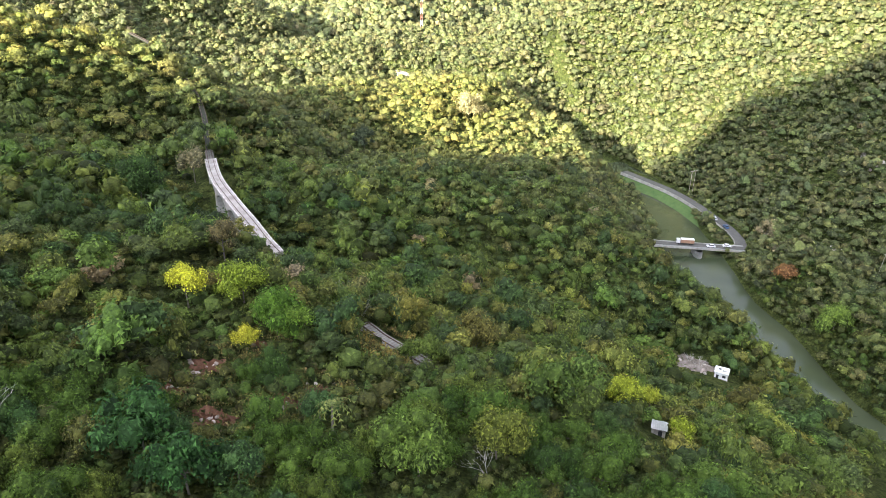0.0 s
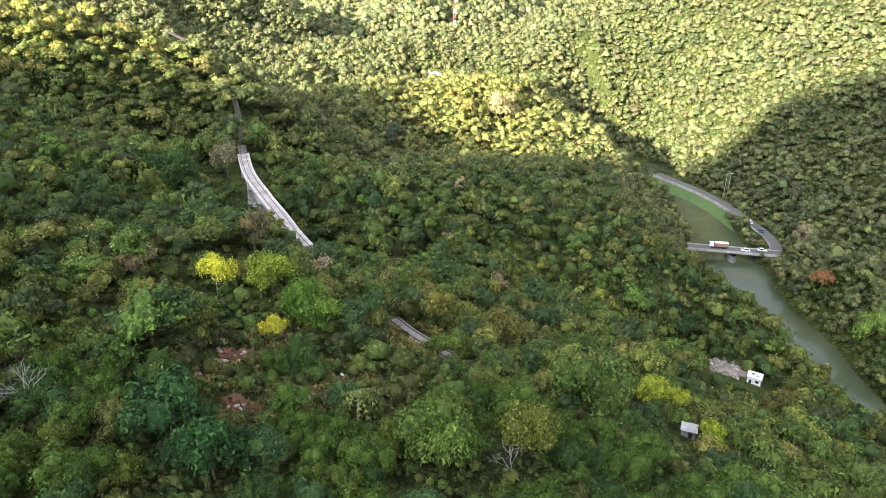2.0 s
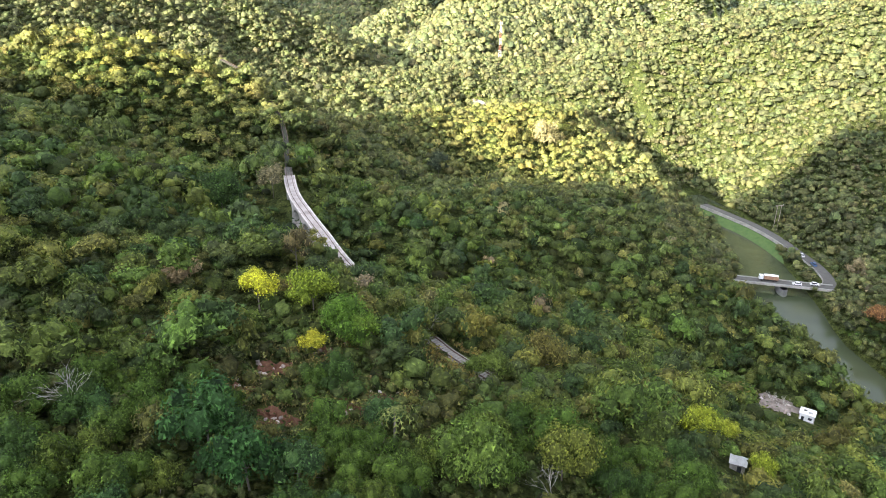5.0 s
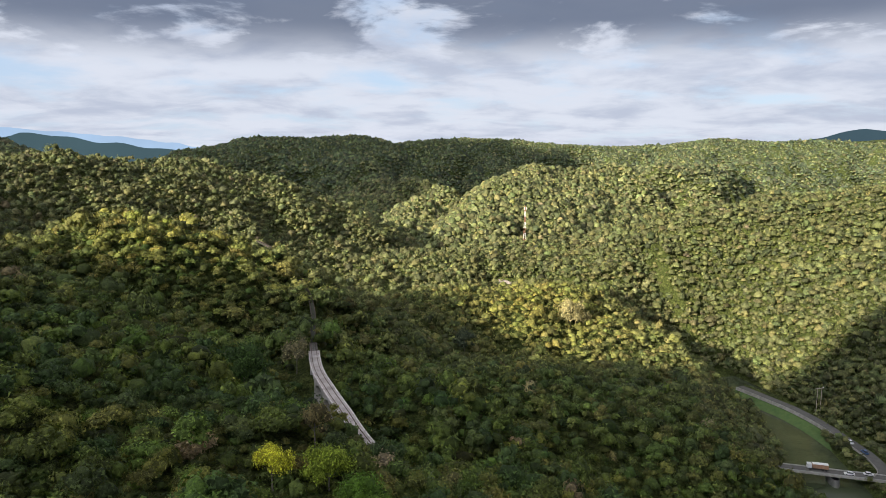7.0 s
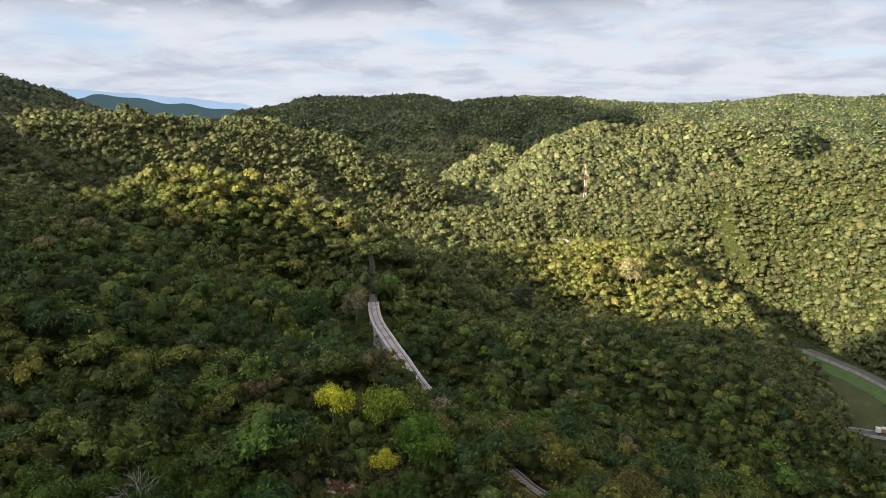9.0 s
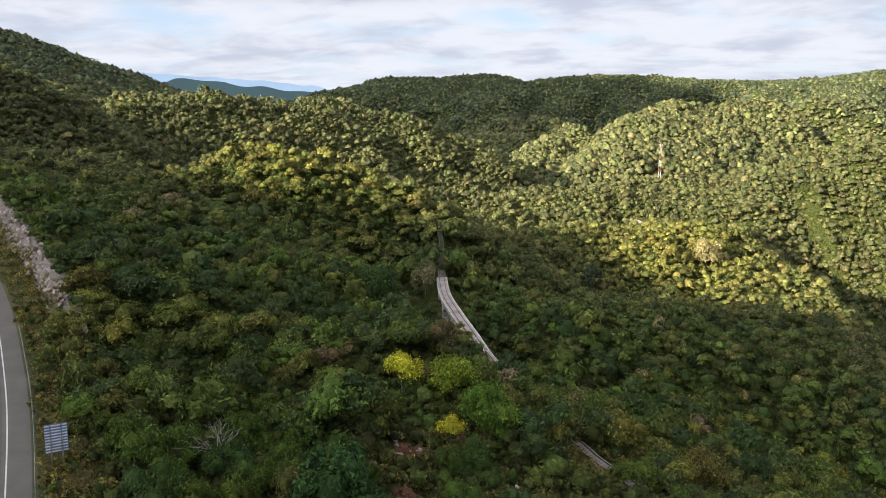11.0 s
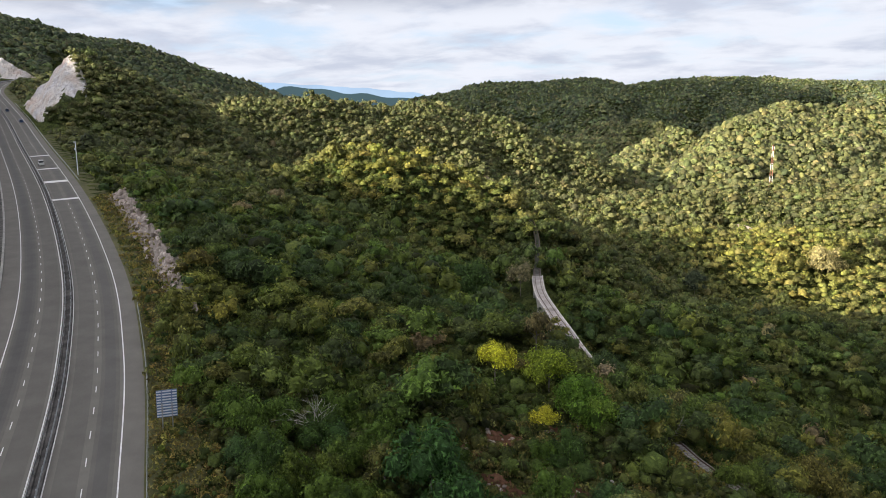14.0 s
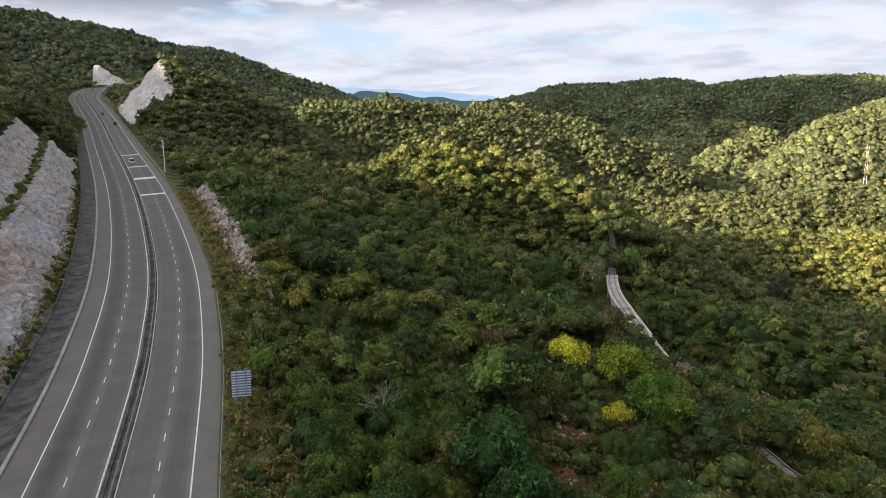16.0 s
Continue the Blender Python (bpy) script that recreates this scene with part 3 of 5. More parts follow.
def tints(n, r, x, y):
    """A colour for each plant: mixed woods with patches where one kind prevails."""
    w = np.tile(ODDS, (n, 1))
    p = rough(x, y, 60.0, 21)
    w[:, 4] *= np.exp(1.1 * p)
    w[:, 3] *= np.exp(-1.0 * p)
    w[:, 2] *= np.exp(rough(x, y, 90.0, 22))
    # old: dark kinds on far ridge and mountain, standing in for cloud shade
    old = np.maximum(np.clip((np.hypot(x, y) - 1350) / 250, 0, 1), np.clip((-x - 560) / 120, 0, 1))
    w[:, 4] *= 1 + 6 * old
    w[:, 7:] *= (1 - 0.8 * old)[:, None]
    # golden kinds grow on the two knolls; some of their brightness is painted sunlight
    knoll_sun = np.exp(-((x + 122) ** 2 + (y - 300) ** 2) / 2 / 42.0**2) + np.exp(-((x - 55) ** 2 + (y - 412) ** 2) / 2 / 55.0**2)
    w[:, (5, 8)] *= (1 + 3 * knoll_sun[:, None])
    # deep green kinds under the highway, their dark colour standing in for shade
    slope_shade = np.exp(-((x + 62) ** 2 + (y - 150) ** 2) / 2 / 62.0**2)
    w[:, 4] *= 1 + 2 * slope_shade
    w[:, (2, 3, 5, 8)] *= (1 - 0.3 * slope_shade)[:, None]
    w[:, 7:] *= (1 - 0.6 * slope_shade)[:, None]
    w /= w.sum(1)[:, None]
    k = (w.cumsum(1) < r.uniform(size=(n, 1))).sum(1).clip(0, len(GREENS) - 1)
    # the woods over 350 m off are one even canopy of few kinds, its extra blue standing in for haze
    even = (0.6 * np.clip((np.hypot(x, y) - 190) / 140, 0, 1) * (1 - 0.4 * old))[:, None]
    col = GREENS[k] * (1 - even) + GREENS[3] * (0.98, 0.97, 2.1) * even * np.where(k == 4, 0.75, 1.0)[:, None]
    # sunlight on the knolls is put into the tint
    col = col * (1 + np.clip(knoll_sun, 0, 1)[:, None] * (0.48, 0.36, -0.1))
    # far ridge also tinted darker and bluer, as under cloud shade
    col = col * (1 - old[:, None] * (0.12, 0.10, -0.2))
    return col * (1 + (r.uniform(0.75, 1.3, (n, 1)) - 1) * (1 - 0.6 * even)) * (1 + r.uniform(-0.08, 0.08, (n, 3)))


# strips with nothing tall in them: before the sign, before the open track, below the end of the viaduct
OPEN_TO_VIEW = ((-44, 47, -55, 58, 4.0), (1.5, 80, 6, 97, 3.6), (-15.5, 124, -18.5, 143, 4.0))


def wanted(x, y, low=False):
    """Where trees stand: not on roads, rails, water or rock."""
    d, side, _, gone = nearest(highway_coarse, x, y)
    u = d * side
    ok = (u > 15.5) | (u < -34) | ((u < -16.5) & (gone > 908))
    dr, _, _, gr = nearest(railway_coarse, x, y)
    # the stretch of track that lies open to the sky, and the low ground before it
    start = (np.hypot(x - 4.8, y - 102.5) < 7)
    ok &= ~((x > -1.0) & (x < 12.0) & (y > 89) & (y < 109))
    ok &= dr > np.where(start | ((y > 139) & (y < 210)), 6.0, np.where(y > 209, 1.6, 0.2))
    dv, rb, _, _ = nearest(river_coarse, x, y)
    ok &= dv > np.where((rb < 0) & (y > 200), 16.0, 12.3)
    # kept open: the road and bridge in the valley, the hut and its rubble
    dl, sl, _, _ = nearest(valley_coarse, x, y)
    ok &= dl > np.where(sl > 0, 3.9, 5.0)
    ok &= (np.hypot(x - 164, y - 300) > 12) & (np.hypot(x - 158, y - 285) > 10)
    ok &= np.hypot(x - 172, y - 310) > 14
    ok &= ((x - 53) / 11) ** 2 + ((y - 543) / 11) ** 2 > 1
    ok &= (np.hypot(x - 107.5, y - 153.5) > 7) & (np.hypot(x - 103, y - 161) > 5.5)
    ok &= (np.hypot(x - 103.5, y - 147.5) > 8) & (np.hypot(x - 99, y - 141) > 6) & (np.hypot(x - 98.5, y - 155.5) > 6.5) & (np.hypot(x - 95, y - 150) > 5) & (np.hypot(x - 50, y - 84.5) > 4.8)
    ok &= (np.hypot(x - 52.5, y - 89) > 3.0) & ~((np.abs(u - 17.2) < 3.0) & (gone > 690) & (gone < 802))
    ok &= ~((u < -12) & (u > -44) & (gone > 1270) & (gone < 1340)) & ~((u > 11) & (u < 37) & (gone > 1000) & (gone < 1112))
    # only low growth in front of the hut, its rubble and the shed
    for ax, ay, bx, by, wide in OPEN_TO_VIEW[:1] if low else OPEN_TO_VIEW + ((84, 120, 104, 148, 5.5), (82, 128, 99, 155, 5.5), (38, 65, 50, 85, 3.2), (-17.5, 132, -25, 148, 4.2), (-22, 140, -32, 168, 4.5), (0, 72, 5, 98, 4.6), (6.0, 80, 8.0, 91, 4.2), (-43, 46, -55, 58, 6.2)):
        t = np.clip(((x - ax) * (bx - ax) + (y - ay) * (by - ay)) / ((bx - ax) ** 2 + (by - ay) ** 2), 0, 1)
        ok &= np.hypot(x - ax - t * (bx - ax), y - ay - t * (by - ay)) > wide
    for _, px, py, radius, _, _ in () if low else NOTABLE:
        away = math.hypot(px, py)
        ok &= np.hypot(x - px * (1 - 3.2 / away), y - py * (1 - 3.2 / away)) > 0.8 * radius + 1.5
    for a, b, c, d in SOILS:
        more = 0.0 if low else 1.0
        ok &= ((x - a) / (0.75 * c + 1.5 * more)) ** 2 + ((y - b + 0.3 + 1.6 * more) / (0.75 * d + 0.3 + 2.8 * more)) ** 2 > 1
    return ok, u


def scatter(r0, r1, spacing, seed, open_ground=False, low=False):
    """Places on a jittered grid between two distances, in the quarter that the valley opens to."""
    r = np.random.RandomState(seed)
    share = 1.0 if open_ground or r1 < 90 else 0.6
    spacing = spacing * math.sqrt(share)
    g = np.arange(-r1, r1, spacing)
    x, y = np.meshgrid(g, g)
    x, y = x.ravel() + r.uniform(-0.45, 0.45, x.size) * spacing, y.ravel() + r.uniform(-0.45, 0.45, x.size) * spacing
    d, az = np.hypot(x, y), np.degrees(np.arctan2(-x, y))
    keep = (d >= r0) & (d < r1) & (az > -48) & (az < 61)
    x, y = x[keep], y[keep]
    # steep ground carries more trees for its plan
    steep = np.hypot(surface_at(x + 4, y) - surface_at(x - 4, y), surface_at(x, y + 4) - surface_at(x, y - 4)) / 8
    keep = (share == 1.0) | (r.uniform(size=len(x)) < share * (0.72 + 1.2 * np.clip(steep, 0, 1.2) ** 2))
    x, y = x[keep], y[keep]
    ok, u = wanted(x, y, low)
    if open_ground:
        d, _, _, _ = nearest(railway_coarse, x, y)
        ok = ((u > 11.2) & (u < 19)) | ((u < -15.9) & (u > -18)) | ((x > -2) & (x < 11) & (y > 90) & (y < 110) & (d > 2.6))
    return x[ok], y[ok], u[ok]


def behind_ridges(x, y):
    """Which places lie on the back slopes, where one tree in four is enough."""
    z = surface_at(x, y) + 9.0
    hidden = np.zeros(len(x), bool)
    for t in np.linspace(0.3, 0.96, 30):
        hidden |= surface_at(x * t, y * t) > z * t + 4.0
    return hidden


def thinned(x, y, seed, share=0.12):
    r = np.random.RandomState(seed)
    back = behind_ridges(x, y)
    keep = ~back | (r.uniform(size=len(x)) < share)
    return x[keep], y[keep], np.where(back, 1.2, 1.0)[keep]


def wood(name, label, x, y, radius, shapes, seed, lift=(0.2, 1.3), spread=0.28, col=None, grow=1.0, z=None):
    """All crowns of a stretch of wood as one body."""
    r = np.random.RandomState(seed)
    z = (surface_at(x, y) if z is None else z) + GROUND
    rad = radius * np.exp(r.normal(size=len(x)) * spread).clip(0.5, 2.0) * grow
    tall = rad * r.uniform(0.9, 1.35, len(x))
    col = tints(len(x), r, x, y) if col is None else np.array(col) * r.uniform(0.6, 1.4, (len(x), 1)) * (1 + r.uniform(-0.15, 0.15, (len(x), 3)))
    # on steep ground crowns stand clear of the slope behind them
    steep = np.hypot(surface_at(x + 2, y) - surface_at(x - 2, y), surface_at(x, y + 2) - surface_at(x, y - 2)) / 4
    up = rad * (r.uniform(*lift, len(x)) + 0.55 * np.clip(steep - 0.2, 0, 1.2))
    kind = r.randint(0, len(shapes), len(x))
    turn = r.uniform(0, 6.283, len(x))
    vs, fs, cs, ns, base = [], [], [], [], 0
    for k, (v, f, shade, nor) in enumerate(shapes):
        i = np.where(kind == k)[0]
        if not len(i):
            continue
        c, s = np.cos(turn[i])[:, None], np.sin(turn[i])[:, None]
        long = np.exp(r.normal(size=(len(i), 1)) * 0.16)
        wx, wy = v[None, :, 0] * long, v[None, :, 1] / long
        px = (wx * c - wy * s) * rad[i][:, None] + x[i][:, None]
        py = (wx * s + wy * c) * rad[i][:, None] + y[i][:, None]
        pz = v[None, :, 2] * tall[i][:, None] + (z + up)[i][:, None]
        vs.append(np.stack([px, py, pz], -1).reshape(-1, 3))
        fs.append((f[None] + (np.arange(len(i)) * len(v))[:, None, None]).reshape(-1, 3) + base)
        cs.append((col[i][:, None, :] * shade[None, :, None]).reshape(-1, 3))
        ns.append(np.stack([nor[None, :, 0] * c - nor[None, :, 1] * s, nor[None, :, 0] * s + nor[None, :, 1] * c, np.tile(nor[None, :, 2], (len(i), 1))], -1).reshape(-1, 3))
        base += len(i) * len(v)
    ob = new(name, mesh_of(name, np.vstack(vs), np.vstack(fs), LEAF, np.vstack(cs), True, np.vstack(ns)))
    return tagged(ob, label, "forest", kind="stuff")


def clump(seed, n):
    """A plain rounded, uneven mass of foliage for woods far off."""
    v, f = half_ball(seed, n)
    v = v * (1.0, 1.0, 0.8)
    r = np.random.RandomState(seed + 7)
    return v, f, r.uniform(0.72, 1.25, len(v)), unit(unit(v) + (0, 0, 0.25) + 0.3 * r.normal(size=v.shape))


def bushy(seed):
    """A small rounded crown with a few boughs that stand out of it."""
    r = np.random.RandomState(seed)
    v, f, shade, nor = clump(seed, 4)
    n = 5
    out = unit(r.normal(size=(n, 3)) * (1, 1, 0.4) + (0, 0, 0.35))
    mid = out * (0.95, 0.95, 0.75)
    a = unit(np.cross(out, r.normal(size=(n, 3))))
    b = np.cross(out, a)
    q = r.uniform(0.28, 0.5, (n, 1))
    tri = np.stack([mid + a * q, mid - a * q * 0.6 + b * q * 0.7, mid - a * q * 0.6 - b * q * 0.7], 1).reshape(-1, 3)
    return (np.vstack([v, tri]), np.vstack([f, np.arange(3 * n).reshape(-1, 3) + len(v)]), np.r_[shade, np.repeat(r.uniform(0.7, 1.3, n), 3)],
            np.vstack([nor, np.repeat(unit(out + 0.4 * r.normal(size=(n, 3))), 3, axis=0)]))


def dome(seed, n):
    """A single low rounded bush of few faces."""
    r = np.random.RandomState(seed)
    v = [(r.uniform(-0.2, 0.2), r.uniform(-0.2, 0.2), 0.6)]
    for k in range(n):
        a = (k + r.uniform(-0.3, 0.3)) * 6.283 / n
        q = r.uniform(0.75, 1.2)
        v.append((q * math.cos(a), q * math.sin(a), -0.35 + r.uniform(-0.3, 0.3)))
    v = np.array(v)
    return v, np.array([(0, 1 + k, 1 + (k + 1) % n) for k in range(n)]), r.uniform(0.8, 1.2, n + 1), unit(unit(v) + (0, 0, 0.4) + 0.25 * r.normal(size=v.shape))


def shapes(n, leaves, size, seed, **more):
    return [crown_shape(seed + k, leaves, size, **more) for k in range(n)]


UNDER = (0.088, 0.112, 0.029)
x, y, u = scatter(84, 150, 4.1, 1)
wood("woodland", "dense mixed green scrub woodland on the slope below the highway", x, y, 2.8, shapes(12, 520, 0.08, 100, lumps=8), 11, (0.3, 1.2), 0.3)
x, y, u = scatter(76, 170, 2.5, 31, low=True)
wood("underwood", "low green bushes between the trees on the slope", x, y, 1.7, shapes(6, 64, 0.13, 150, lumps=2), 15, (0.0, 0.6), 0.3, UNDER)
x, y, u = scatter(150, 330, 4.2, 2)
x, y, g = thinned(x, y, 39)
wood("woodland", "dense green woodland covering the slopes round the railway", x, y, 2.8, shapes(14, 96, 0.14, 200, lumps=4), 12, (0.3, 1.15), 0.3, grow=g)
x, y, u = scatter(150, 330, 2.9, 32, low=True)
x, y, g = thinned(x, y, 40, 0.0)
wood("underwood", "low green bushes between the trees round the railway", x, y, 1.9, shapes(8, 10, 0.2, 360, lumps=1), 18, (0.0, 0.6), 0.3, UNDER)
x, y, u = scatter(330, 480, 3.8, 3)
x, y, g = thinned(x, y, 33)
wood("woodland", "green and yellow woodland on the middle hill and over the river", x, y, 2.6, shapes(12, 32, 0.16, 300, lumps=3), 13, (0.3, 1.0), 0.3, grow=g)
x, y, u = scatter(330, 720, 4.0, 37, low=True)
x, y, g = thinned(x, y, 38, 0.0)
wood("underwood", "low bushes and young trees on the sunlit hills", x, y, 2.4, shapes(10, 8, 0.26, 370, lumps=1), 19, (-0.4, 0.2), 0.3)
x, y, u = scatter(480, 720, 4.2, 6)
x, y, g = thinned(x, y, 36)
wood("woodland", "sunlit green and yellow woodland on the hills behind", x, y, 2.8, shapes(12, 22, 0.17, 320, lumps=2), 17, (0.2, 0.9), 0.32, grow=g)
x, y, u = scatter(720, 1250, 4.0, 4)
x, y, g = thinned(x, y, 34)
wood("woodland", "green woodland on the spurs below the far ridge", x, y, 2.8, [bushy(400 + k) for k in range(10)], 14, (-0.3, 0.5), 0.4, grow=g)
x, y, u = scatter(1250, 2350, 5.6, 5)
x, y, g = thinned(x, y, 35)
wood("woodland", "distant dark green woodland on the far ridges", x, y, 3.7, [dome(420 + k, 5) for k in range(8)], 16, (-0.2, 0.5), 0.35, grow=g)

# ---- helpers for things ----
def thing(name, place, label, category, group="", turn=0.0):
    ob = new(name)
    ob.empty_display_size = 0.2
    ob.matrix_basis = Matrix.Translation(place) @ Matrix.Rotation(turn, 4, "Z")
    return tagged(ob, label, category, group)


def part(name, bm, mat, parent, label=""):
    me = bpy.data.meshes.new(name)
    bm.to_mesh(me)
    bm.free()
    me.materials.append(mat)
    ob = new(name, me)
    ob.parent = parent
    return tagged(ob, label)


def box(bm, size, at, turn=None, bevel=0.0):
    r = bmesh.ops.create_cube(bm, size=1.0)
    bmesh.ops.scale(bm, vec=size, verts=r["verts"])
    if bevel:
        edges = list({e for v in r["verts"] for e in v.link_edges})
        r = bmesh.ops.bevel(bm, geom=edges, offset=bevel, segments=2, affect="EDGES", profile=0.6)
    if turn is not None:
        bmesh.ops.rotate(bm, cent=(0, 0, 0), matrix=turn, verts=r["verts"])
    bmesh.ops.translate(bm, vec=at, verts=r["verts"])
    return bm


def tube(bm, a, b, r0, r1=None, seg=8):
    a, b = Vector(a), Vector(b)
    m = Matrix.Translation((a + b) / 2) @ (b - a).to_track_quat("Z", "Y").to_matrix().to_4x4()
    bmesh.ops.create_cone(bm, cap_ends=True, segments=seg, radius1=r0, radius2=r0 if r1 is None else r1, depth=(b - a).length, matrix=m)
    return bm


def at_run(line, s):
    """The place on a line at a run of s metres, and its heading there."""
    gone = np.r_[0, np.cumsum(np.hypot(*np.diff(line[:, :2], axis=0).T))]
    p = [float(np.interp(s, gone, line[:, k])) for k in range(3)]
    a = [float(np.interp(s - 1, gone, line[:, k])) for k in range(3)]
    b = [float(np.interp(s + 1, gone, line[:, k])) for k in range(3)]
    return Vector(p), math.atan2(b[1] - a[1], b[0] - a[0]), math.atan2(b[2] - a[2], math.hypot(b[0] - a[0], b[1] - a[1]))


highway_fine = along(HIGHWAY, 2.0)


def on_road(s, u, lift=0.0):
    """A pose on the highway: run, offset to the right of the median, height; x points along the road."""
    p, h, pitch = at_run(highway_fine, s)
    q = p + Vector((math.sin(h), -math.cos(h), 0)) * u
    return Matrix.Translation((q.x, q.y, q.z + lift + GROUND)) @ Matrix.Rotation(h, 4, "Z") @ Matrix.Rotation(-pitch, 4, "Y")


def stretch(line, s0, s1):
    gone = np.r_[0, np.cumsum(np.hypot(*np.diff(line[:, :2], axis=0).T))]
    return line[(gone >= s0) & (gone <= s1)]


def closed_strip(name, line, section, mat, parent=None, smooth=False):
    """A solid bar along a line; the section is a closed ring of (offset, height)."""
    sec = list(section) + [section[0]]
    ob = strip(name, line, [o for o, h in sec], [h for o, h in sec], mat, smooth=smooth)
    if parent is not None:
        ob.parent = parent
    return ob


# ---- the highway ----
WEAR_1 = surface("tyre_worn_asphalt", (0.098, 0.092, 0.080), (0.134, 0.126, 0.111), 0.25, 0.8, fine=30.0)
WEAR_2 = surface("tyre_polished_asphalt", (0.080, 0.076, 0.069), (0.112, 0.107, 0.097), 0.25, 0.75, fine=30.0)
WEAR_3 = surface("tyre_darkened_asphalt", (0.064, 0.061, 0.056), (0.092, 0.088, 0.080), 0.25, 0.7, fine=30.0)
road_run = stretch(highway_fine, 560, 1420)
road = strip("road", road_run, (-11.2, -8.1, -0.85, 0.85, 8.0, 10.4), (-0.03, 0, 0, 0, 0, -0.03), ASPHALT)
tagged(road, "grey asphalt dual carriageway curving uphill, with white markings", "road", kind="structure")
for u0 in (-8.05, -0.92, 0.78, 7.93):
    strip("edge_line", road_run, (u0 - 0.08, u0 + 0.08), (0.012, 0.012), PAINT, road)
dash = bmesh.new()
box(dash, (1.8, 0.115, 0.012), (0, 0, 0))
dash_mesh = bpy.data.meshes.new("lane_dash")
dash.to_mesh(dash_mesh)
dash.free()
dash_mesh.materials.append(PAINT)
for u0 in (-4.45, 4.5):
    for k in range(0, 112):
        s = 596.6 + 6.0 * k
        if u0 > 0 and 799 < s < 905:
            continue
        ob = new("lane_dash", dash_mesh)
        ob.parent = road
        ob.matrix_basis = on_road(s, u0, 0.012)
for s in (803.9, 835.8, 864.1, 900.6):
    strip("rumble_bar", stretch(highway_fine, s - 2.6, s + 2.6), (0.9, 7.85), (0.018, 0.018), PAINT, road)
for a, b, h, tone in ((-7.6, -4.9, 0.004, WEAR_1), (-7.3, -5.3, 0.006, WEAR_2), (-6.9, -5.8, 0.008, WEAR_3), (-3.9, -1.4, 0.004, WEAR_1), (1.6, 4.0, 0.004, WEAR_1), (5.0, 7.4, 0.004, WEAR_1), (5.5, 6.9, 0.006, WEAR_2)):
    strip("tyre_wear", road_run, (a, b), (h, h), tone, road)

# median: a low concrete channel with a steel rail on each side
median = strip("median", road_run, (-0.72, -0.62, -0.30, -0.2, 0.2, 0.30, 0.62, 0.72), (0.02, 0.16, 0.16, 0.03, 0.03, 0.16, 0.16, 0.02), DRAIN)
tagged(median, "narrow concrete median with a dark drainage channel", "median", kind="structure")
post_bm = bmesh.new()
box(post_bm, (0.10, 0.08, 0.75), (0, 0, 0.375))
post_mesh = bpy.data.meshes.new("post")
post_bm.to_mesh(post_mesh)
post_bm.free()
post_mesh.materials.append(STEEL)
W_BEAM = [(0.0, 0.45), (0.05, 0.50), (0.0, 0.56), (0.0, 0.62), (0.05, 0.68), (0.0, 0.74), (-0.03, 0.74), (-0.03, 0.45)]


def guard_rail(label, s0, s1, u, face, posts, gap=4.0):
    m = on_road(s0, u)
    ob = thing("guard_rail", m.translation, label, "guard rail", "highway guard rails")
    sec = [(u + face * o, h) for o, h in W_BEAM]
    beam = closed_strip("beam", stretch(highway_fine, s0, s1), sec, STEEL)
    beam.parent = ob
    beam.matrix_parent_inverse = ob.matrix_basis.inverted()
    for k in range(posts):
        s = s0 + gap * (k + 0.5)
        if s > s1:
            break
        p = new("post", post_mesh)
        p.parent = ob
        p.matrix_basis = ob.matrix_basis.inverted() @ on_road(s, u - face * 0.08, 0.0)
    return ob


guard_rail("galvanised steel guard rail along the median", 600, 1300, -0.46, -1, 100)
guard_rail("galvanised steel guard rail along the median drain", 600, 1300, 0.46, 1, 100)
guard_rail("galvanised steel guard rail on the outer shoulder", 600, 699, 10.75, -1, 60, 2.0)
guard_rail("galvanised steel guard rail beyond the rumble bars", 830, 1120, 10.9, -1, 72)

# the inner side: kerb, stained slab, ditch
kerb = strip("kerb", road_run, (-11.2, -11.2, -11.65, -11.65), (-0.03, 0.17, 0.17, -0.03), CONCRETE)
tagged(kerb, "pale concrete kerb along the inner shoulder", "kerb", kind="structure")
drain = strip("drainage_apron", road_run, (-11.65, -13.0, -14.2, -15.2, -15.3, -15.7), (0.02, -0.12, 0.1, 0.55, 0.8, 0.8), DRAIN)
tagged(drain, "dark stained concrete drainage apron below the cutting", "drain", kind="structure")
verge = strip("verge", stretch(highway_fine, 560, 1420), (10.4, 11.2, 13.0, 16.0, 18.0), (-0.035, -0.08, -0.15, -0.3, -1.4), GRASS)
tagged(verge, "rough grass verge beside the outer shoulder", "verge", kind="structure")


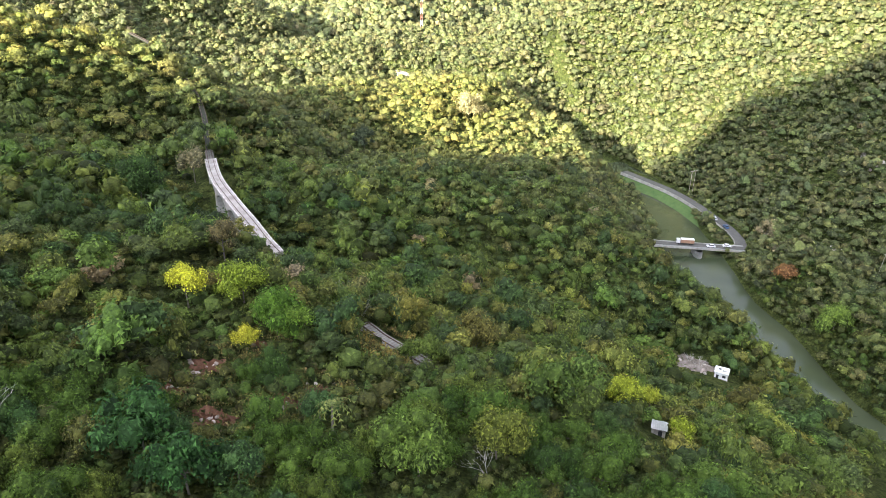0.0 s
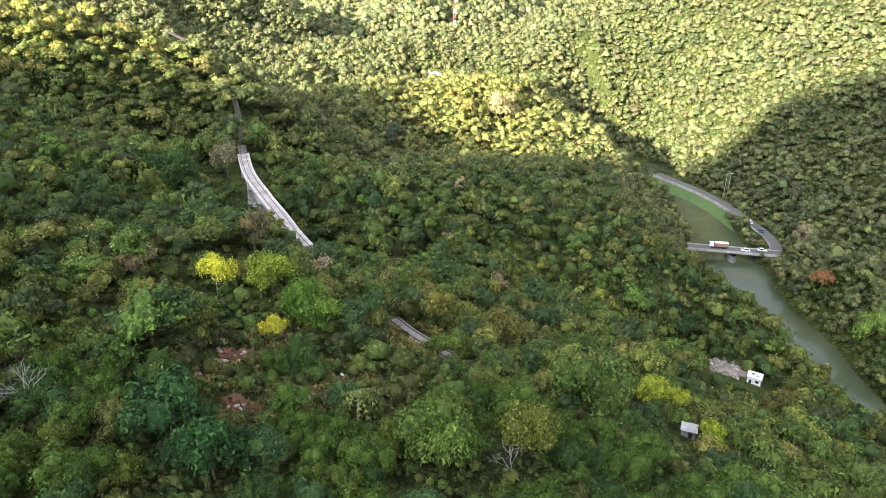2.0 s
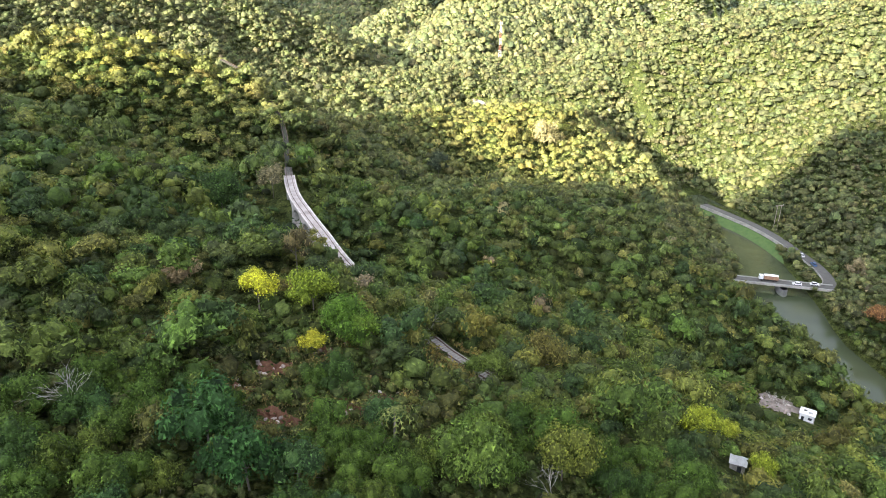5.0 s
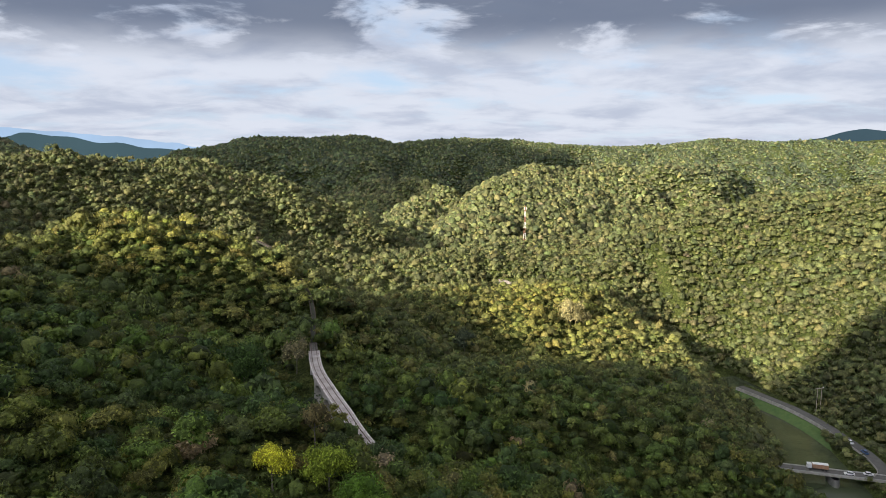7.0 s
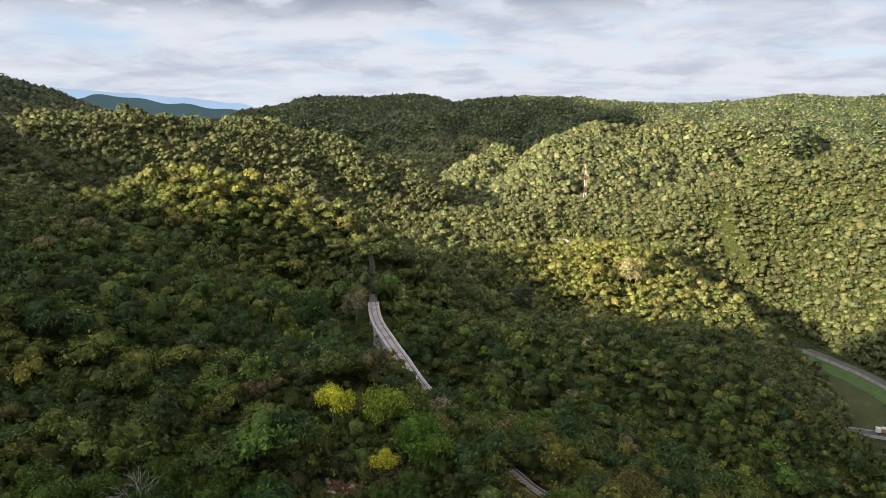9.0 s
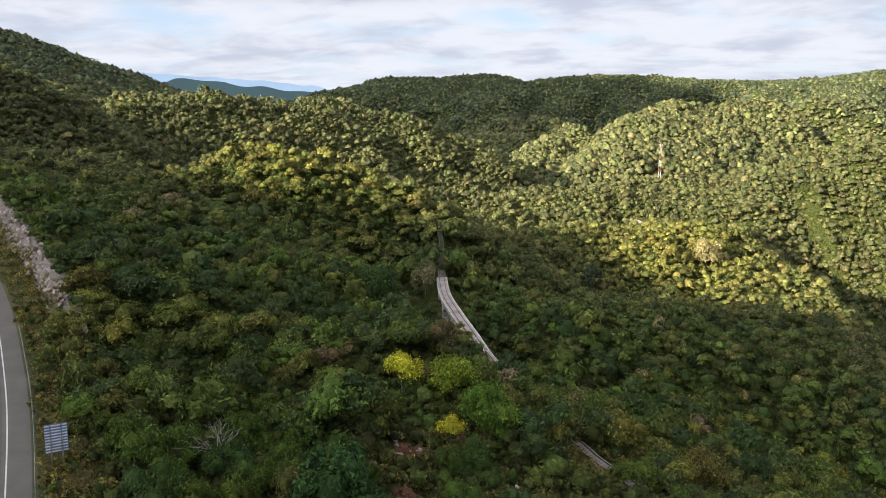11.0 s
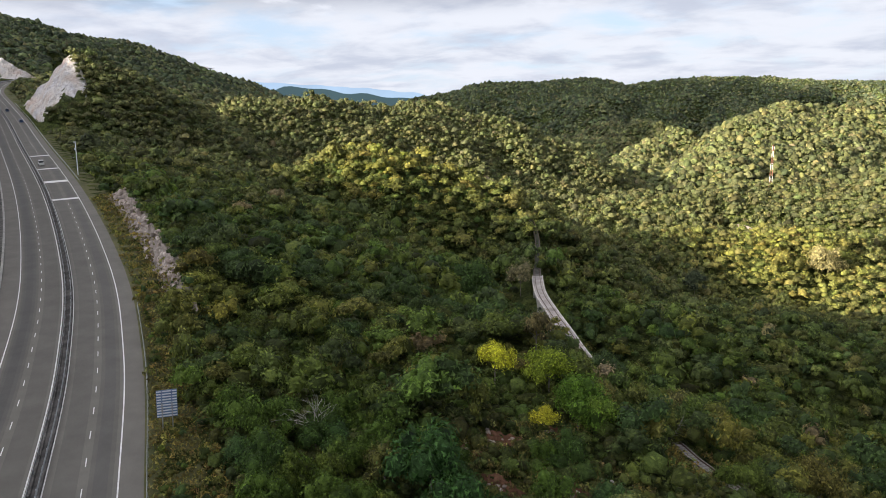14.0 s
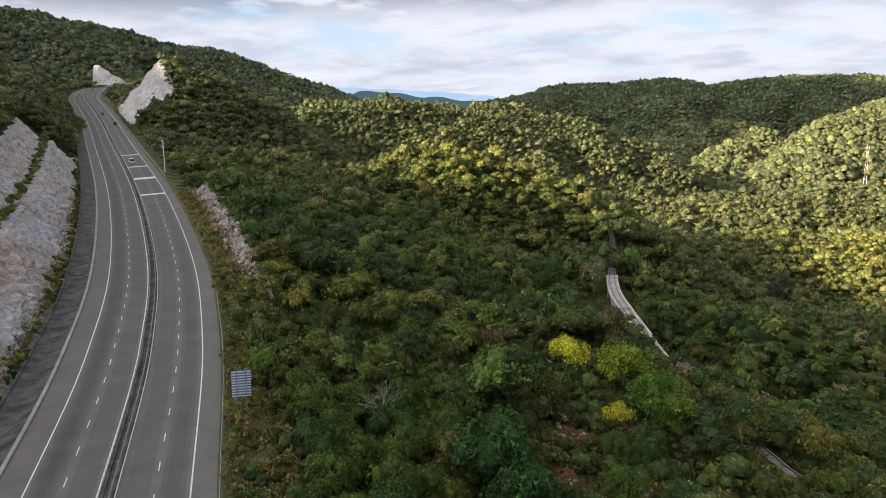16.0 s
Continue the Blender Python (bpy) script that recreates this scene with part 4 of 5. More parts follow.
# ---- rock faces ----
def rock_face(name, label, s0, s1, us, zs, seed, lump=1.5, taper=0.0, drape=False, mat=None):
    """A blasted rock face along the highway, with ledges, facets and cracks."""
    line = stretch(along(HIGHWAY, 0.7), s0, s1)
    v, f = ribbon(line, us, zs)
    n = len(us)
    p = v.reshape(-1, n, 3)
    out = np.sign(us[0])
    way = np.gradient(line[:, :2], axis=0)
    way /= np.linalg.norm(way, axis=1)[:, None]
    right = np.c_[way[:, 1], -way[:, 0]]
    d = np.zeros(p.shape[:2])
    for i in range(len(line)):
        for k in range(1, n - 1):
            q = Vector(p[i, k])
            big = noise.noise(q * 0.11 + Vector((seed, 0, 0)))
            cell = noise.cell(Vector((q.x * 0.45, q.y * 0.45, q.z * 0.35)) + Vector((big * 2, 0, 0)))
            d[i, k] = lump * (0.9 * big + 0.35 * cell + 0.5 * noise.noise(q * 0.5) + 0.3 * noise.noise(q * 1.3) + 0.22 * noise.noise(q * 2.7))
    # the face runs out at both ends, and ends where the slope above it takes over
    run = np.linspace(0, 1, len(line)) * (s1 - s0)
    ends = np.clip(np.minimum(run / taper, (s1 - s0 - run) / taper), 0.03, 1)[:, None] if taper else 1.0
    foot = line[:, 2:3] + GROUND
    p[:, :, 2] = foot + (p[:, :, 2] - foot) * ends
    if drape:
        # lies on the cut slope and dips under the turf all round
        rim = np.minimum(1, np.minimum(np.arange(n), n - 1 - np.arange(n)) / 3.0)
        over = surface_at(p[:, :, 0], p[:, :, 1]) + GROUND
        p[:, :, 2] = over + 2.0 - 4.6 * (1 - ends) - 2.0 * (1 - rim) + 0.8 * np.sin(np.arange(n) * 0.55)
    p[:, :, :2] += -out * d[:, :, None] * right[:, None, :] * 0.8
    p[:, :, 2] += d * 0.5
    ob = new(name, mesh_of(name, p.reshape(-1, 3), f, mat or ROCK))
    return tagged(ob, label, "rock face", kind="structure")


low = np.linspace(0, 1, 17)
rock_face("rock_cutting", "pale grey and pinkish blasted limestone cutting above the highway", 590, 905,
          np.r_[-16.0, -17.3 - 7.0 * low, -27.0 - 7.2 * low, -36.0], np.r_[-0.6, 0.3 + 9.6 * low, 10.3 + 9.6 * low, 19.8], 3.0, 1.5, 25.0)
rock_face("rock_cutting_far", "stepped pale limestone cutting where the road bends", 1000, 1112,
          np.linspace(13.0, 40.0, 40), np.zeros(40), 7.0, 1.3, 16.0, True)
rock_face("rock_cutting_bend", "stepped pale limestone cutting behind the bend", 1284, 1328,
          np.r_[-15.0, -16.0 - 11.0 * low, -29.5 - 12 * low, -46.0], np.r_[-0.6, 0.2 + 11.0 * low, 11.3 + 11.0 * low, 22.5] * 0.9, 9.0, 1.8, 22.0)


rock_face("rock_berm", "rough pale rock bank between verge and wooded slope", 690, 803,
          np.r_[14.9, 15.6 + 3.2 * low, 20.0], np.r_[-0.8, -0.2 + 4.2 * low, 3.6], 5.0, 0.9, 14.0, mat=BERM)


# ---- boulders of the berm ----
def boulder(seed):
    r = np.random.RandomState(seed)
    bm = bmesh.new()
    bmesh.ops.create_icosphere(bm, subdivisions=2, radius=1.0)
    for v in bm.verts:
        c = noise.cell(v.co * 1.7 + Vector((seed, 0, 0)))
        v.co *= 0.8 + 0.25 * noise.noise(v.co * 1.3 + Vector((seed * 3, 1, 2))) + 0.18 * c
        v.co.x, v.co.z = v.co.x * 1.25, v.co.z * 0.8
    me = bpy.data.meshes.new("boulder")
    bm.to_mesh(me)
    bm.free()
    me.materials.append(BOULDER)
    return me


def boulder_material():
    mat, nt, bsdf = material("boulder_rock", 0.95)
    info = nt.nodes.new("ShaderNodeObjectInfo")
    col = ramp(nt, info.outputs["Random"], (0.0, (0.20, 0.16, 0.135)), (0.5, (0.38, 0.31, 0.27)), (1.0, (0.56, 0.49, 0.44)))
    g = noise_at(nt, 1.6, 6, 0.7)
    col = blend(nt, "MULTIPLY", 0.7, col, ramp(nt, g, (0.3, (0.5, 0.5, 0.5)), (0.7, (1.2, 1.2, 1.2))))
    nt.links.new(col, bsdf.inputs["Base Color"])
    bump(nt, bsdf, g, 0.6, 0.12)
    return mat


BOULDER = boulder_material()
boulders = [boulder(k) for k in range(6)]
berm = thing("boulder_wall", on_road(690, 18).translation, "bank of pale broken boulders beside the verge", "boulder wall")
rr = np.random.RandomState(8)
for k in range(295):
    s = rr.uniform(692, 800)
    up = rr.uniform(0, 1)
    u = 15.7 + 3.0 * up + rr.normal() * 0.2
    p = on_road(s, u).translation
    ends = min(1.0, (s - 690) / 14, (803 - s) / 14)
    z = p.z + (-0.2 + 4.2 * max(0.0, min(1.0, (u - 15.6) / 3.2))) * ends
    ob = new("boulder", boulders[k % 6])
    ob.parent = berm
    size = rr.uniform(0.35, 0.8) * min(1.0, 0.45 + (s - 690) / 12)
    ob.matrix_basis = berm.matrix_basis.inverted() @ (Matrix.Translation((p.x, p.y, z + 0.1)) @ Euler((rr.uniform(0, 6), rr.uniform(0, 6), rr.uniform(0, 6))).to_matrix().to_4x4() @ Matrix.Scale(size, 4))


# ---- sign, pole ----
SIGN_BACK = surface("sign_back_aluminium", (0.13, 0.19, 0.32), (0.20, 0.28, 0.42), 1.5, 0.5)
BRACE = surface("sign_brace", (0.70, 0.73, 0.78), (0.84, 0.86, 0.90), 2.0, 0.5)


def road_sign():
    m = on_road(654.5, 12.9, -1.0)
    ob = thing("road_sign", m.translation, "large road sign on two steel posts, blue-grey back with pale braces", "road sign", turn=m.to_euler().z)
    ob.matrix_basis = ob.matrix_basis @ Matrix.Rotation(0.07, 4, "X")
    for y0 in (-0.55, 0.55):
        part("post", tube(bmesh.new(), (0, y0, -0.6), (0, y0, 4.3), 0.075), STEEL, ob)
    part("panel", box(bmesh.new(), (0.06, 2.3, 3.4), (0.14, 0, 4.2), bevel=0.015), SIGN_BACK, ob, "blue-grey aluminium sign panel seen from behind")
    for k in range(10):
        part("brace", box(bmesh.new(), (0.05, 2.22, 0.14), (0.09, 0, 2.67 + 0.34 * k)), BRACE, ob)
    for y0 in (-0.55, 0.55):
        part("upright", box(bmesh.new(), (0.06, 0.13, 3.3), (0.05, y0, 4.2)), SIGN_BACK, ob)


def camera_pole():
    m = on_road(846, 12.2, -0.3)
    ob = thing("traffic_pole", m.translation, "tall grey steel pole with a small bracket arm and boxes", "pole", turn=m.to_euler().z)
    ob.matrix_basis = ob.matrix_basis @ Matrix.Rotation(0.05, 4, "X")
    part("pole", tube(bmesh.new(), (0, 0, -0.5), (0, 0, 12.0), 0.19, 0.12, 10), BRACE, ob)
    part("bracket", tube(bmesh.new(), (0, 0, 6.6), (-0.2, 1.1, 6.3), 0.05), STEEL, ob)
    part("solar_panel", box(bmesh.new(), (0.9, 1.2, 0.06), (-0.2, 1.3, 6.4), Matrix.Rotation(0.4, 3, "X"), 0.01), STEEL, ob)
    part("control_box", box(bmesh.new(), (0.35, 0.4, 0.7), (0, 0.3, 9.2), bevel=0.03), BRACE, ob)
    part("camera_head", box(bmesh.new(), (0.5, 0.3, 0.35), (0, 0.35, 11.6), bevel=0.05), BRACE, ob)


road_sign()
camera_pole()


# ---- vehicles ----
def paint(name, c):
    mat, nt, bsdf = material(name, 0.35, 0.0, 0.5)
    g = noise_at(nt, 1.2, 4, 0.6)
    nt.links.new(ramp(nt, g, (0.3, tuple(0.85 * k for k in c)), (0.7, c)), bsdf.inputs["Base Color"])
    return mat


WHITE_PAINT = paint("white_car_paint", (0.75, 0.75, 0.74))
BLUE_PAINT = paint("blue_car_paint", (0.05, 0.10, 0.22))
DARK_GLASS = paint("dark_glass", (0.02, 0.025, 0.03))
RUBBER = paint("tyre_rubber", (0.02, 0.02, 0.02))
LAMP = paint("lamp_lens", (0.6, 0.6, 0.58))
CARGO = surface("cargo_box", (0.30, 0.16, 0.09), (0.46, 0.28, 0.18), 0.8, 0.7)


def car(m, label, body_mat, long=4.4, wide=1.75, high=1.5):
    ob = thing("car", m.translation, label, "car", "cars")
    ob.matrix_basis = m
    bm = box(bmesh.new(), (long, wide, high * 0.5), (0, 0, 0.3 + high * 0.25), bevel=0.16)
    part("body", bm, body_mat, ob)
    bm = box(bmesh.new(), (long * 0.58, wide * 0.86, high * 0.42), (-long * 0.05, 0, 0.3 + high * 0.68), bevel=0.18)
    part("windows", bm, DARK_GLASS, ob, "dark side and rear glass")
    part("roof", box(bmesh.new(), (long * 0.46, wide * 0.8, 0.07), (-long * 0.05, 0, 0.3 + high * 0.89), bevel=0.03), body_mat, ob)
    for x0 in (-long * 0.31, long * 0.31):
        for y0 in (-wide * 0.46, wide * 0.46):
            part("wheel", tube(bmesh.new(), (x0, y0 - 0.1, 0.32), (x0, y0 + 0.1, 0.32), 0.32, seg=14), RUBBER, ob)
    for y0 in (-wide * 0.34, wide * 0.34):
        part("headlight", box(bmesh.new(), (0.1, 0.36, 0.16), (long / 2 - 0.02, y0, 0.72), bevel=0.03), LAMP, ob)
    return ob


def truck(m, label):
    ob = thing("truck", m.translation, label, "truck")
    ob.matrix_basis = m
    part("chassis", box(bmesh.new(), (9.2, 2.2, 0.35), (-0.2, 0, 0.85)), RUBBER, ob)
    part("cab", box(bmesh.new(), (2.1, 2.3, 2.1), (-3.9, 0, 1.95), bevel=0.18), WHITE_PAINT, ob, "white cab")
    part("windscreen", box(bmesh.new(), (0.08, 2.0, 0.8), (-4.97, 0, 2.4)), DARK_GLASS, ob)
    part("cargo_body", box(bmesh.new(), (6.8, 2.45, 2.0), (0.9, 0, 2.05), bevel=0.05), CARGO, ob, "brown-orange cargo body")
    part("cargo_top", box(bmesh.new(), (6.9, 2.5, 0.18), (0.9, 0, 3.1), bevel=0.05), WHITE_PAINT, ob)
    for x0 in (-3.6, 2.0, 3.3):
        for y0 in (-1.05, 1.05):
            part("wheel", tube(bmesh.new(), (x0, y0 - 0.15, 0.5), (x0, y0 + 0.15, 0.5), 0.5, seg=14), RUBBER, ob)
    return ob


car(on_road(874, 3.0, 0.02), "white minivan driving between the rumble bars", WHITE_PAINT, 4.7, 1.8, 1.9)
car(on_road(1030, 6.0, 0.02), "dark blue car far up the highway", BLUE_PAINT)
car(on_road(1085, 3.2, 0.02), "dark blue car before the bend of the highway", BLUE_PAINT)

# ---- the railway ----
span_lo, span_hi = 141.0, 211.0
# beyond the open stretch the bed is coloured dark for tree shade
for lo, hi, stuff in ((80, 110, BALLAST), (110, span_lo, SHADED_OVERGROWN), (span_hi, 440, SHADED_OVERGROWN)):
    wide = 1.75 if lo < 100 else 1.0
    piece = railway[(railway[:, 1] >= lo) & (railway[:, 1] <= hi)]
    tagged(strip("trackbed", piece, (-wide, -0.7 * wide, 0.7 * wide, wide), (-0.9, -0.22, -0.22, -0.9), stuff), "stony bed of the single railway track", "trackbed", kind="structure")

track = thing("railway_track", (5.5, 104, GROUND - 64.8), "single railway track with rusty rails on old sleepers", "railway track")
for u0, lo, hi in ((-0.75, 80, 111), (0.75, 80, 111), (-0.75, span_lo - 1, 440), (0.75, span_lo - 1, 440)):
    ob = closed_strip("rail", railway[(railway[:, 1] > lo) & (railway[:, 1] < hi)], [(u0 - 0.06, 0.0), (u0 + 0.06, 0.0), (u0 + 0.09, -0.16), (u0 - 0.09, -0.16)], RUST)
    ob.parent = track
    ob.matrix_parent_inverse = track.matrix_basis.inverted()
sleeper_bm = box(bmesh.new(), (0.24, 2.5, 0.16), (0, 0, 0), bevel=0.012)
sleeper_mesh = bpy.data.meshes.new("sleeper")
sleeper_bm.to_mesh(sleeper_mesh)
sleeper_bm.free()
sleeper_mesh.materials.append(TIMBER)
gone = np.r_[0, np.cumsum(np.hypot(*np.diff(railway[:, :2], axis=0).T))]
s_a, s_b = np.interp([86.0, 219.0], railway[:, 1], gone)
for k in range(int((s_b - s_a) / 0.72)):
    p, h, _ = at_run(railway, s_a + 0.72 * k)
    if 110 < p.y < span_lo - 1:
        continue
    ob = new("sleeper", sleeper_mesh)
    ob.parent = track
    ob.matrix_basis = track.matrix_basis.inverted() @ (Matrix.Translation((p.x, p.y, p.z + GROUND - 0.235)) @ Matrix.Rotation(h, 4, "Z"))


def viaduct():
    line = railway[(railway[:, 1] >= span_lo) & (railway[:, 1] <= span_hi)]
    ob = thing("viaduct", (-25, 162, GROUND - 80), "weathered concrete railway viaduct on arched piers", "viaduct")
    back = ob.matrix_basis.inverted()

    def child(o):
        o.parent = ob
        o.matrix_parent_inverse = back
        return o

    child(closed_strip("deck", line, [(-1.65, -0.30), (1.65, -0.30), (1.65, -1.0), (1.35, -1.3), (-1.35, -1.3), (-1.65, -1.0)], OLD_CONCRETE))
    for side in (-1, 1):
        a, b = side * 1.42, side * 1.72
        child(closed_strip("parapet", line, [(a, -0.3), (a, 0.0), (b, 0.0), (b, -0.3)] if side > 0 else [(b, -0.3), (b, 0.0), (a, 0.0), (a, -0.3)], PARAPET))
    child(strip("ballast_fill", line, (-1.46, -0.5, 0.5, 1.46), (-0.15, -0.11, -0.11, -0.15), VIADUCT_FILL))
    n = 6
    ys = np.linspace(span_lo + 3, span_hi - 3, n + 1)
    runs = np.interp(ys, railway[:, 1], gone)
    for k, s in enumerate(runs):
        p, h, _ = at_run(railway, s)
        q = Matrix.Translation((p.x, p.y, p.z + GROUND)) @ Matrix.Rotation(h, 4, "Z")
        foot = float(land(np.array([p.x]), np.array([p.y]))[0]) - p.z - 2.0
        bm = bmesh.new()
        r = bmesh.ops.create_cube(bm, size=1.0)
        for v in r["verts"]:
            lowdown = v.co.z < 0
            v.co = Vector((v.co.x * (2.3 if lowdown else 1.6), v.co.y * (3.8 if lowdown else 3.0), foot if lowdown else -1.25))
        bm.transform(q)
        child(part("pier", bm, OLD_CONCRETE, None))
        if k < n:
            # the arch ring between this pier and the next
            s2 = runs[k + 1]
            bm = bmesh.new()
            rings = []
            for j in range(13):
                t = j / 12
                pp, hh, _ = at_run(railway, s + (s2 - s) * t)
                mm = Matrix.Translation((pp.x, pp.y, pp.z + GROUND)) @ Matrix.Rotation(hh, 4, "Z")
                low_z = -1.5 - 4.2 * (1 - math.sqrt(max(0.0, 1 - (2 * t - 1) ** 2)))
                rings.append([bm.verts.new(mm @ Vector((0, yy, zz))) for yy, zz in ((-1.5, -1.2), (1.5, -1.2), (1.5, low_z), (-1.5, low_z))])
            for r0, r1 in zip(rings, rings[1:]):
                for a in range(4):
                    bm.faces.new((r0[a], r0[(a + 1) % 4], r1[(a + 1) % 4], r1[a]))
            bmesh.ops.recalc_face_normals(bm, faces=bm.faces)
            child(part("arch", bm, OLD_CONCRETE, None))


PARAPET = surface("pale_parapet", (0.30, 0.26, 0.235), (0.66, 0.61, 0.57), 0.9, 0.9, fine=3.0, lo=0.32, hi=0.55)
viaduct()

# ---- the valley road and its bridge ----
valley = along(VALLEY_ROAD, 1.5)
tagged(strip("valley_road", valley, (-3.0, 3.0), (0.05, 0.05), SHOULDER), "narrow dark asphalt road along the river", "road", kind="structure")
tagged(strip("river_wall", valley, (-3.02, -3.02, -3.3, -3.35), (-1.0, 0.4, 0.4, -1.6), OLD_CONCRETE), "low pale stone wall between road and river", "wall", kind="structure")
tagged(strip("road_bank", valley, (3.0, 3.6, 4.4), (0.04, 0.3, 1.0), UNDERGROWTH), "overgrown bank above the valley road", "bank", kind="structure")
tagged(strip("river_meadow", valley, (-3.6, -6.5, -10.0, -12.0), (-1.6, -3.2, -4.2, -5.5), MEADOW := surface("meadow_grass", (0.05, 0.10, 0.025), (0.11, 0.16, 0.045), 0.3, 0.95, fine=3.0, relief=0.2)), "grassy strip between the river and the road wall", "grass", kind="structure")


def river_bridge():
    a, b = Vector((164, 314.5)), Vector((206, 302.0))
    mid, way = (a + b) / 2, math.atan2(b.y - a.y, b.x - a.x)
    ob = thing("road_bridge", (mid.x, mid.y, GROUND + DECK), "low pale concrete road bridge on rounded river piers", "bridge", turn=way)
    long = (b - a).length
    part("deck", box(bmesh.new(), (long + 4, 6.4, 0.9), (0, 0, -0.45), bevel=0.06), OLD_CONCRETE, ob)
    part("carriageway", box(bmesh.new(), (long + 4, 5.2, 0.06), (0, 0, 0.03)), SHOULDER, ob, "dark asphalt surface")
    for y0 in (-2.9, 2.9):
        part("parapet", box(bmesh.new(), (long + 4, 0.35, 0.5), (0, y0, 0.25), bevel=0.05), CONCRETE, ob)
    for x0 in (-12.5, 1.5, 15.0):
        bm = bmesh.new()
        r = bmesh.ops.create_cone(bm, cap_ends=True, segments=20, radius1=3.3, radius2=2.9, depth=6.0)
        for v in r["verts"]:
            v.co = Vector((v.co.x * 0.85, v.co.y * 2.3, v.co.z - 3.95))
        part("pier", bm, CONCRETE, ob)
    return ob, way


bridge, bridge_way = river_bridge()


def on_bridge(t, u):
    return bridge.matrix_basis @ Matrix.Translation((t, u, 0.07))


truck(on_bridge(-6.5, 0.8), "white truck with a brown cargo body crossing the bridge")
car(on_bridge(6.5, -0.9) @ Matrix.Rotation(math.pi, 4, "Z"), "white car crossing the river bridge", WHITE_PAINT)
car(on_bridge(15.0, 0.9), "pale silver car at the end of the bridge", WHITE_PAINT, 4.2)
for s, u0, lab, mat in ((30.0, -1.2, "blue car on the valley road", BLUE_PAINT), (42.0, -1.2, "white car on the valley road", WHITE_PAINT)):
    p, h, _ = at_run(valley, s)
    q = p + Vector((math.sin(h), -math.cos(h), 0)) * u0
    car(Matrix.Translation((q.x, q.y, q.z + GROUND + 0.06)) @ Matrix.Rotation(h, 4, "Z"), lab, mat)


def ground_at(px, py):
    return float(surface_at(np.array([px]), np.array([py]))[0]) + GROUND


# ---- hut, ruin, rubble ----
LIME = surface("limewash", (0.62, 0.62, 0.6), (0.82, 0.82, 0.8), 0.6, 0.85, fine=5.0)


def hut():
    x0, y0 = 107.5, 153.5
    z = ground_at(x0, y0)
    ob = thing("hut", (x0, y0, z), "small white concrete hut with a flat roof on the slope", "hut", turn=-0.62)
    ob.scale = (0.74, 0.74, 0.74)
    part("plinth", box(bmesh.new(), (5.4, 4.4, 3.0), (0, 0, -0.7)), OLD_CONCRETE, ob)
    part("wall", box(bmesh.new(), (4.8, 3.9, 3.0), (0, 0, 2.1), bevel=0.03), LIME, ob)
    part("roof", box(bmesh.new(), (5.6, 4.7, 0.28), (0, 0, 3.75), bevel=0.05), LIME, ob, "flat white roof slab")
    part("roof_hatch", box(bmesh.new(), (1.1, 0.9, 0.25), (-0.9, 0.3, 4.0), bevel=0.04), SHOULDER, ob, "dark roof hatch")
    part("roof_patch", box(bmesh.new(), (1.5, 1.2, 0.05), (0.9, -0.5, 3.92)), CONCRETE, ob)
    for x1, w, h, zc in ((-1.35, 0.95, 1.9, 1.6), (1.1, 1.3, 1.1, 2.1)):
        win = part("opening", box(bmesh.new(), (w, 0.12, h), (x1, -1.94, zc)), DARK_GLASS, ob, "dark opening")
        part("lintel", box(bmesh.new(), (w + 0.3, 0.16, 0.14), (x1, -1.97, zc + h / 2 + 0.08)), LIME, win)


def ruin():
    x0, y0 = 52.5, 89.0
    z = ground_at(x0, y0)
    ob = thing("shed", (x0, y0, z), "broken shed with a crumpled white metal roof", "shed", turn=-0.5)
    ob.scale = (0.75, 0.75, 0.75)
    part("wall", box(bmesh.new(), (3.2, 2.2, 2.4), (0, 0, 1.0)), OLD_CONCRETE, ob)
    bm = bmesh.new()
    n = 18
    for k in range(n):
        x1 = -1.9 + 3.8 * k / (n - 1)
        for y1 in (-1.5, 1.5):
            bm.verts.new((x1, y1, 2.55 + 0.06 * (k % 2) + 0.12 * y1 + 0.08 * math.sin(x1 * 2.0)))
    bm.verts.ensure_lookup_table()
    for k in range(n - 1):
        bm.faces.new([bm.verts[j] for j in (2 * k, 2 * k + 1, 2 * k + 3, 2 * k + 2)])
    bmesh.ops.solidify(bm, geom=bm.faces, thickness=0.03)
    part("roof_sheet", bm, LIME, ob, "crumpled white corrugated sheet")
    part("door_opening", box(bmesh.new(), (0.9, 0.1, 1.7), (0.4, -1.08, 1.0)), DARK_GLASS, ob)


hut()
ruin()


# ---- mast, poles ----
RED = paint("mast_red", (0.36, 0.14, 0.10))


